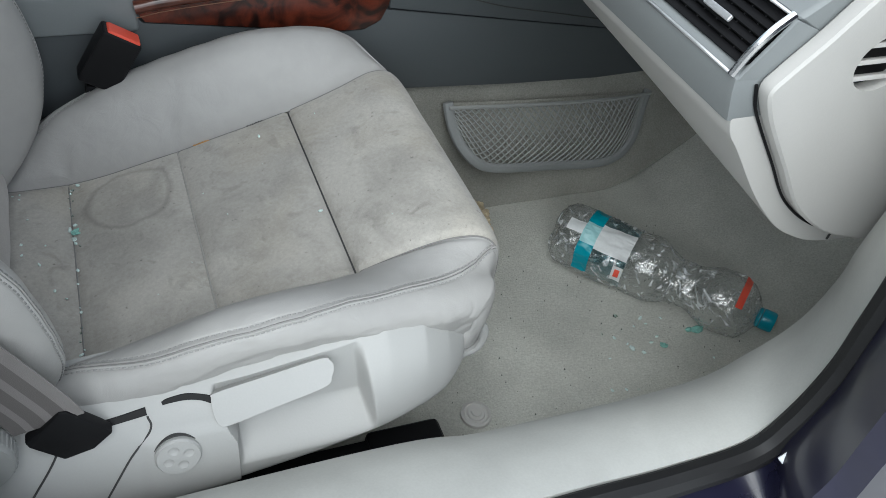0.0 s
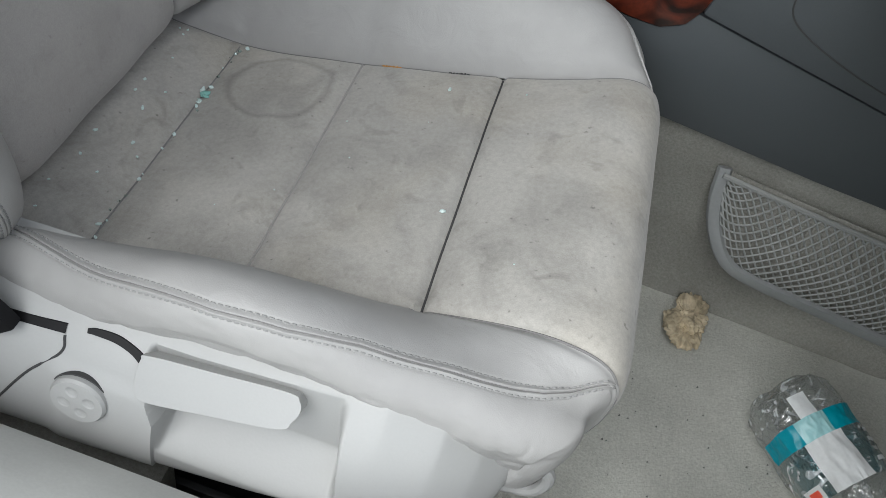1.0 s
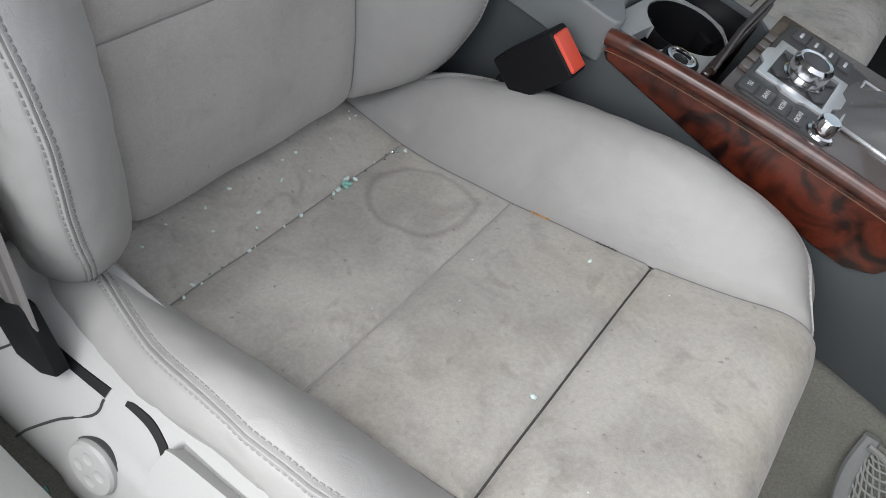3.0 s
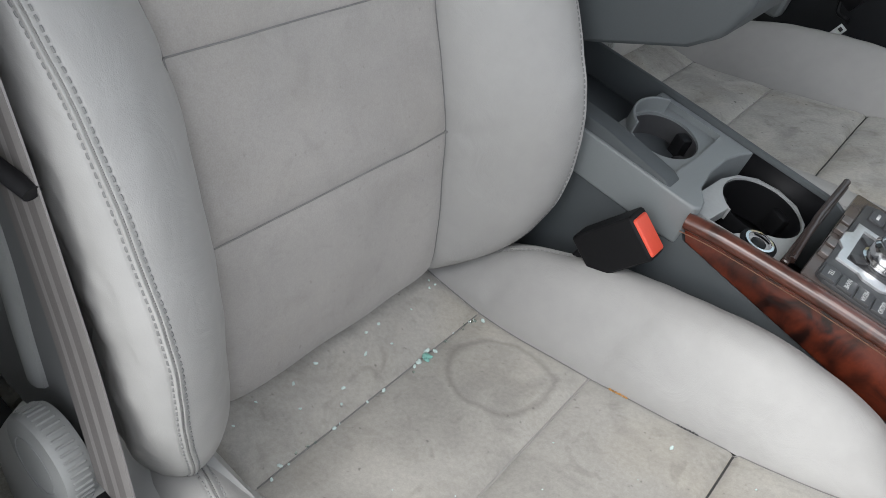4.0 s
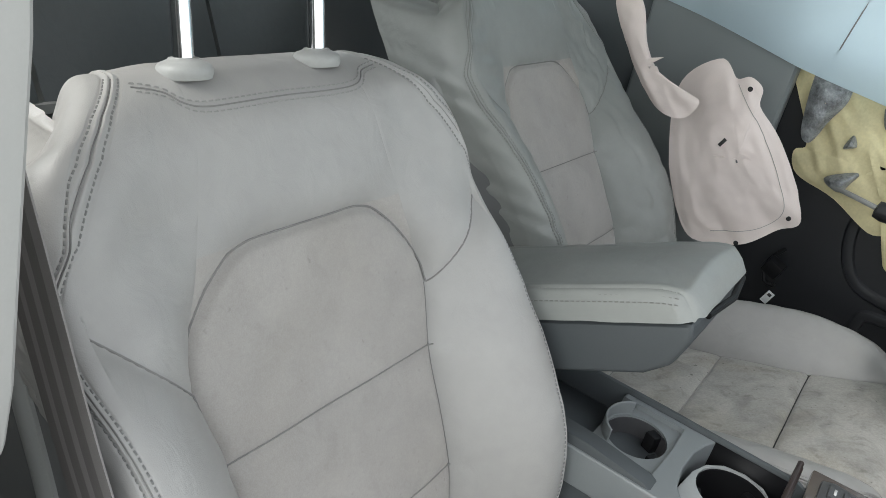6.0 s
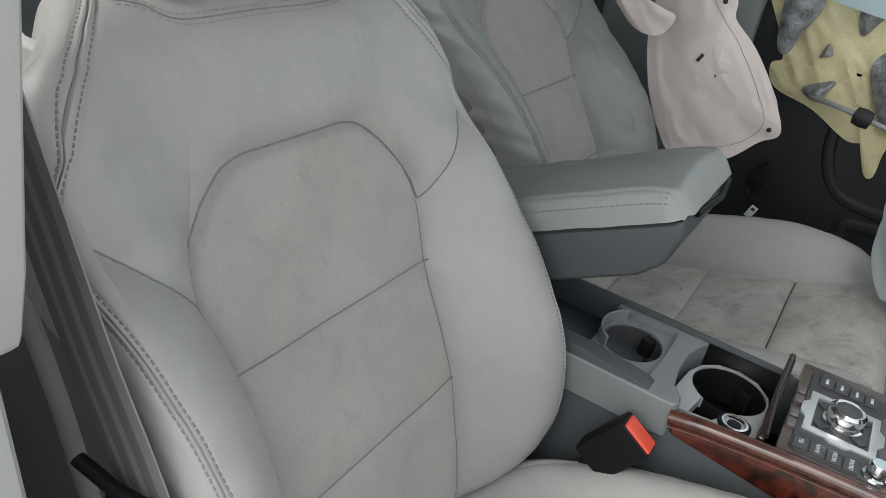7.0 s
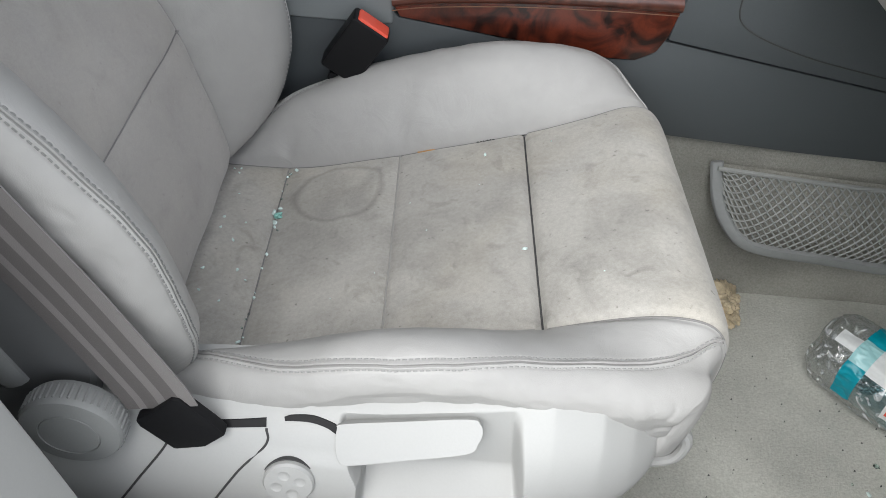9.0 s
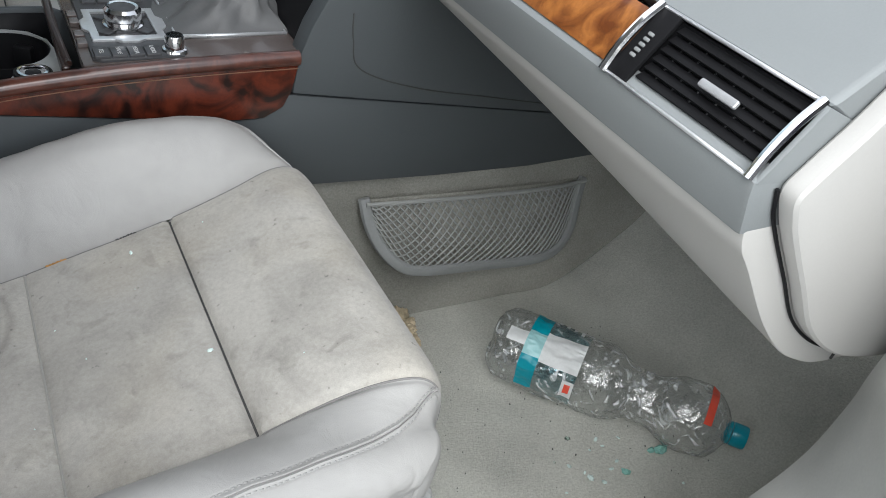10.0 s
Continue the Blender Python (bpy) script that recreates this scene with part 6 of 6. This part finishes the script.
    part("tag_mark", rbox((0.007, 0.0006, 0.006), pose(0.105, 1.0586, 0.358, 0, 20, 0), 0), SEAM_DARK, th)
    th = thing("steering_unit", (0.47, 0.79, 0.40), "black steering wheel with a limp pale airbag hanging from it", "steering wheel")
    P = []
    for s in np.linspace(0, 1, 40):
        row = []
        for a in np.linspace(0, 2 * math.pi, 64, endpoint=False):
            r = 0.02 + 0.085 * math.sin(math.pi * min(1, 0.12 + 0.80 * s)) ** 0.7
            f = 1 + 0.10 * math.sin(5 * a + 3 * s) + 0.06 * math.sin(11 * a - 6 * s)
            row.append((0.385 + 0.03 * s - 0.02 * s * s + r * f * math.cos(a) * 0.95, 0.79 + r * f * math.sin(a) * 0.9, 0.66 - 0.26 * s))
        P.append(row)
    part("airbag", grid_bm(np.array(P), True), AIRBAG_WHITE, th, "limp pale airbag")
    wheel = th
    m = pose(0.47, 0.76, 0.67, 0, -65, 0)
    part("rim", tube([m @ Vector((0.185 * math.cos(a), 0.185 * math.sin(a), 0)) for a in np.linspace(0, 2 * math.pi, 60, endpoint=False)], 0.014, 10, True), BLACK, wheel)
    part("hub", rbox((0.16, 0.13, 0.05), m @ pose(0, 0, -0.03), 0.03, 3), BLACK, wheel)
    for a in (0, 90, 180):
        part("spoke", rbox((0.12, 0.03, 0.014), m @ pose(0, 0, 0, 0, 0, a) @ pose(0.12, 0, -0.012), 0.004), BLACK, wheel)
    part("column", tube([m @ Vector((0, 0, -0.03)), (0.72, 0.76, 0.56)], 0.04, 16), BLACK, wheel)


driver_side()

# ---- loose things ----


PET_LABEL = film("teal_tinted_label_film", (0.40, 0.66, 0.72), 1.0, 0.5)
PALE_TEAL = surf("pale_teal_label_film", (0.35, 0.62, 0.64), 0.3, dark=0.9, light=1.1, bump=0.0)


def bottle():
    th = thing("plastic_bottle", (0.85, -0.05, floor_z(0.85, -0.05)), "empty crushed clear water bottle with a teal cap on the carpet", "bottle")
    a, b = Vector((0.748, 0.093, 0.049 + floor_z(0.757, 0.09))), Vector((0.962, -0.184, 0.043 + floor_z(0.93, -0.18)))
    axis = (b - a).normalized()
    L = (b - a).length
    m = Matrix.Translation(a) @ axis.to_track_quat("Z", "Y").to_matrix().to_4x4()
    prof = [(0.0, 0.004), (0.02, 0.001), (0.034, 0.003), (0.042, 0.014), (0.0435, 0.03), (0.0435, 0.06), (0.0425, 0.065), (0.0435, 0.07), (0.0435, 0.12), (0.042, 0.125), (0.0435, 0.13), (0.0435, 0.160), (0.040, 0.174), (0.0335, 0.190), (0.0300, 0.200), (0.0312, 0.206), (0.0292, 0.211), (0.0306, 0.217), (0.0290, 0.223), (0.0315, 0.233), (0.037, 0.246), (0.041, 0.260), (0.0425, 0.275), (0.041, 0.292), (0.036, 0.309), (0.024, 0.321), (0.0150, 0.328), (0.0135, 0.332), (0.0135, L - 0.018)]
    prof = [(r * (1.13 if r > 0.016 else 1.0), z) for r, z in prof]
    n = 56

    def shape(r, z, q):
        v = Vector((math.cos(q) * 2.2, math.sin(q) * 2.2, z * 28))
        dent = (0.0045 * noise.noise(v) + 0.0030 * (0.3 - abs(noise.noise(v * 1.9))) + 0.0016 * (0.3 - abs(noise.noise(v * 4.3)))) * min(1.0, r / 0.03)
        pet = -0.006 * max(0.0, math.cos(5 * q)) * (1 if z < 0.012 and r > 0.01 else 0)
        rr = max(0.0008, r + dent)
        return Vector((rr * math.cos(q), rr * math.sin(q), z - pet * 0.4))

    bm = bmesh.new()
    fine = []
    for (r0, z0), (r1, z1) in zip(prof, prof[1:]):
        k = max(1, int((abs(z1 - z0) + abs(r1 - r0)) / 0.005))
        fine += [(r0 + (r1 - r0) * i / k, z0 + (z1 - z0) * i / k) for i in range(k)]
    fine.append(prof[-1])
    loops = []
    for r, z in fine:
        loops.append([bm.verts.new(m @ shape(max(r, 0.001), z, 2 * math.pi * j / n)) for j in range(n)])
    for p, q in zip(loops, loops[1:]):
        for j in range(n):
            bm.faces.new((p[j], q[j], q[(j + 1) % n], p[(j + 1) % n]))
    part("bottle_body", bm, PET, th, "clear dented plastic")

    def wrap(z0, z1, q0, q1, mat, name, label, lift=0.0009, nz=14, nq=34):
        P = np.array([[m @ (shape(0.0435 * 1.13 if z < 0.155 else float(np.interp(z, [p[1] for p in prof[1:]], [p[0] for p in prof[1:]])), z, q) + Vector((math.cos(q), math.sin(q), 0)) * lift) for q in np.linspace(q0, q1, nq)] for z in np.linspace(z0, z1, nz)])
        return part(name, grid_bm(P), mat, th, label)

    # the label's turn is set so that its printed half looks up
    up = m.to_3x3().inverted() @ Vector((-0.35, -0.2, 0.95))
    c = math.atan2(up.y, up.x)
    wrap(0.050, 0.074, c - 1.55, c - 0.15, TEAL, "label_band", "teal label band")
    wrap(0.050, 0.074, c - 0.15, c + 0.55, PALE_TEAL, "label_band", "pale teal middle of the label band")
    wrap(0.050, 0.074, c + 0.55, c + 1.6, TEAL, "label_band", "teal label band")
    wrap(0.074, 0.128, c - 0.28, c + 0.62, LABEL, "label", "white part of the label")
    wrap(0.074, 0.128, c - 1.55, c - 0.28, PET_LABEL, "label", "translucent teal label film")
    wrap(0.074, 0.128, c + 0.62, c + 1.6, PET_LABEL, "label", "translucent teal label film")
    wrap(0.112, 0.128, c + 0.85, c + 1.35, LABEL, "label_corner", "white label corner", 0.0012, 6, 10)
    wrap(0.116, 0.124, c + 0.95, c + 1.2, RED, "label_badge", "small red label badge", 0.0017, 5, 8)
    wrap(0.024, 0.050, c - 0.05, c + 0.35, LABEL, "label_flap", "white label flap", 0.0009, 8, 10)
    for k in range(4):
        wrap(0.080 + 0.011 * k, 0.0845 + 0.011 * k, c - 1.25 + 0.1 * k, c - 0.85 + 0.1 * k, LABEL, "label_print", "pale print bars", 0.0014, 4, 8)
    wrap(0.292, 0.302, c - 0.9, c + 0.5, RED, "neck_print", "red print round the shoulder", 0.0008, 5, 18)
    cap = [(0.0, L + 0.002), (0.0145, L + 0.001), (0.0155, L - 0.002), (0.0155, L - 0.016), (0.0150, L - 0.018), (0.0, L - 0.018)]
    part("cap", lathe(cap, m, 30), CAP, th, "teal screw cap")
    part("cap_ring", lathe([(0.0140, L - 0.024), (0.0152, L - 0.023), (0.0152, L - 0.0195), (0.0140, L - 0.019)], m, 30), CAP, th)


bottle()


def floor_anchor():
    th = thing("mat_anchor", (0.505, -0.166, 0.0), "pale round plastic mat anchor pressed into the carpet", "mat anchor")
    m = pose(0.505, -0.166, 0.004)
    part("disc", lathe([(0.021, -0.004), (0.0205, 0.002), (0.017, 0.0035), (0.0155, 0.0015), (0.012, 0.0015), (0.011, 0.004), (0.0, 0.0045)], m, 36), BEIGE, th)
    part("knob", lathe([(0.007, 0.004), (0.0065, 0.0065), (0.0, 0.007)], m, 20), BEIGE, th)


floor_anchor()


def paper_lump():
    bm = bmesh.new()
    bmesh.ops.create_icosphere(bm, subdivisions=6, radius=1.0)
    for v in bm.verts:
        p = v.co.copy()
        d = 0.95 + 0.5 * noise.noise(p * 1.5) + 0.5 * (0.3 - abs(noise.noise(p * 2.3 + Vector((3, 0, 0))))) + 0.25 * (0.3 - abs(noise.noise(p * 4.6))) + 0.10 * noise.noise(p * 12)
        waist = 1 - 0.35 * math.exp(-(((p.y - 0.35) / 0.25) ** 2))
        v.co = Vector((p.x * d * waist * 0.027 + 0.006 * p.y, p.y * d * 0.034, max(-0.012, p.z * d * waist * 0.019)))
    bm.transform(pose(0.655, 0.185, 0.016))
    tagged(part("crumpled_paper", bm, FOAM, None, "", True, 60), "crumpled tan scrap of paper on the carpet", "scrap")


paper_lump()


def plastic_bag():
    bm = bmesh.new()
    bmesh.ops.create_icosphere(bm, subdivisions=6, radius=1.0)
    for v in bm.verts:
        p = v.co.copy()
        d = 1 + 0.4 * noise.noise(p * 1.7) + 0.7 * (0.3 - abs(noise.noise(p * 2.6))) + 0.35 * (0.3 - abs(noise.noise(p * 6.0)))
        v.co = Vector((p.x * d * 0.055, p.y * d * 0.075, max(-0.045, p.z * d * 0.075)))
    bm.transform(pose(-0.29, -0.165, 0.045))
    tagged(part("plastic_bag", bm, BAG, None, "", True, 50), "crumpled dirty white plastic bag on the floor behind the seat", "plastic bag")


BAG = surf("dirty_white_bag_film", (0.72, 0.72, 0.68), 0.4, dark=0.75, light=1.08, big=30, fine=200, bump=0.2)
plastic_bag()


def shard_mesh(k, flat):
    bm = bmesh.new()
    bmesh.ops.create_icosphere(bm, subdivisions=1, radius=1.0)
    rnd = random.Random(k)
    for v in bm.verts:
        v.co = Vector((v.co.x * rnd.uniform(0.6, 1.2), v.co.y * rnd.uniform(0.6, 1.1), v.co.z * rnd.uniform(0.5, 0.9) * flat))
    me = bpy.data.meshes.new("glass_shard")
    bm.to_mesh(me)
    bm.free()
    return me


def shards():
    kinds = []
    for k, m in enumerate((GLASS, GLASS_WHITE, GLASS_WHITE, GLASS_TEAL)):
        me = shard_mesh(40 + k, 0.8)
        me.materials.append(m)
        kinds.append(me)

    def put(x, y, z, size, kind, where):
        ob = new("glass_shard", kinds[kind])
        r = random.uniform(0, 360)
        ob.matrix_world = pose(x, y, z + size * 0.45, random.uniform(-25, 25), random.uniform(-25, 25), r) @ Matrix.Diagonal((size, size * random.uniform(0.6, 1), size * 0.8, 1))
        tagged(ob, ("green-tinted " if kind == 3 else "pale ") + "cube of broken safety glass " + where, "glass shard", "glass shards " + where.split(" ", 1)[0] + " " + where.split()[-1])

    i0 = CU.station(float(np.interp(0.061, CU.mid[:150, 0], CU.arc[:150])))
    arc0 = float(np.interp(i0, np.arange(CU.n), CU.arc))

    def on_seat(da, y, size, kind):
        p, _ = CU.line([(arc0 + da, y), (arc0 + da + 1e-4, y)], 0.0, 2)
        put(*p[0], size, kind, "on the seat")

    # along the back seam
    for y in (-0.135, -0.122, -0.115, -0.104, -0.092, -0.084, -0.062, -0.055, -0.02, 0.0, 0.036, 0.043, 0.050, 0.072, 0.092, 0.108, 0.118, 0.126, 0.133, 0.139):
        on_seat(random.gauss(0, 0.0022), y, random.uniform(0.0014, 0.0034), random.choice((0, 1, 1, 2)))
    for da, y, s, k in ((0.002, 0.060, 0.0062, 3), (-0.003, 0.066, 0.0045, 1), (0.005, 0.056, 0.004, 3), (0.0, 0.052, 0.004, 2), (0.010, 0.141, 0.0035, 1), (0.004, 0.136, 0.003, 0)):
        on_seat(da, y, s, k)
    # scattered over the panels
    for da, y, s in ((-0.035, 0.012, 0.0032), (-0.028, 0.042, 0.0022), (-0.022, -0.03, 0.003), (-0.012, -0.042, 0.0022), (-0.03, -0.075, 0.0018), (-0.045, 0.09, 0.0018), (-0.052, 0.03, 0.0022), (-0.06, 0.135, 0.002), (-0.056, -0.032, 0.0028), (-0.058, -0.10, 0.0018),
                     (0.232, 0.110, 0.0030), (0.266, -0.049, 0.0036), (0.305, 0.112, 0.0018), (0.17, 0.0, 0.0012), (0.12, -0.05, 0.0012), (0.225, 0.06, 0.001), (0.335, -0.10, 0.0012), (0.15, 0.05, 0.0012), (0.08, -0.08, 0.001)):
        on_seat(da, y, s, 1 if s > 0.0015 else 2)
    for y, sz in ((-0.128, 0.002), (-0.062, 0.0032), (0.048, 0.003), (0.128, 0.0024), (0.137, 0.002)):
        put(0.0085, y, 0.2245, sz, 1, "on the seat")
    for x, y, sz, k in ((0.090, -0.281, 0.005, 3), (0.083, -0.287, 0.006, 0), (0.097, -0.286, 0.004, 1), (0.108, -0.279, 0.004, 1), (0.126, -0.282, 0.0028, 1), (0.160, -0.285, 0.0028, 0)):
        put(x, y, 0.139, sz, k, "on the carpet")
    spots = [(0.777, -0.068, 0.004, 0), (0.770, -0.131, 0.0045, 1), (0.782, -0.143, 0.0035, 1), (0.816, -0.143, 0.0055, 3), (0.811, -0.085, 0.003, 1), (0.816, -0.124, 0.0035, 1), (0.876, -0.136, 0.009, 3), (0.866, -0.130, 0.005, 3), (0.84, -0.095, 0.0025, 1), (0.755, -0.105, 0.0028, 1), (0.741, -0.092, 0.002, 0), (0.768, -0.121, 0.0025, 1), (0.802, -0.131, 0.003, 2), (0.705, -0.186, 0.0025, 1), (0.730, -0.136, 0.0022, 1), (0.725, -0.192, 0.0028, 1), (0.741, -0.197, 0.0025, 0), (0.873, -0.187, 0.002, 1), (0.813, -0.097, 0.0022, 2), (0.794, -0.095, 0.0022, 1)]
    for x, y, s, k in spots:
        put(x, y, floor_z(x, y), s * 1.35, k, "on the carpet")


def crumbs():
    """Dark grit trodden into the carpet and dust specks on the suede."""
    verts, faces = [], []
    rnd = random.Random(5)
    for _ in range(170):
        x, y = rnd.uniform(0.45, 0.95), rnd.uniform(-0.24, 0.10)
        s = rnd.uniform(0.0005, 0.0017)
        z = floor_z(x, y) + 0.001
        o = len(verts)
        verts += [(x - s, y - s, z), (x + s, y - s * 0.6, z), (x + s * 0.5, y + s, z), (x, y, z + s * 1.4)]
        faces += [(o, o + 1, o + 3), (o + 1, o + 2, o + 3), (o + 2, o, o + 3)]
    me = bpy.data.meshes.new("grit")
    me.from_pydata(verts, [], faces)
    tagged(link_mesh("grit", me, SEAM_DARK), "dark grit and crumbs on the carpet", "grit", kind="stuff")


shards()
crumbs()
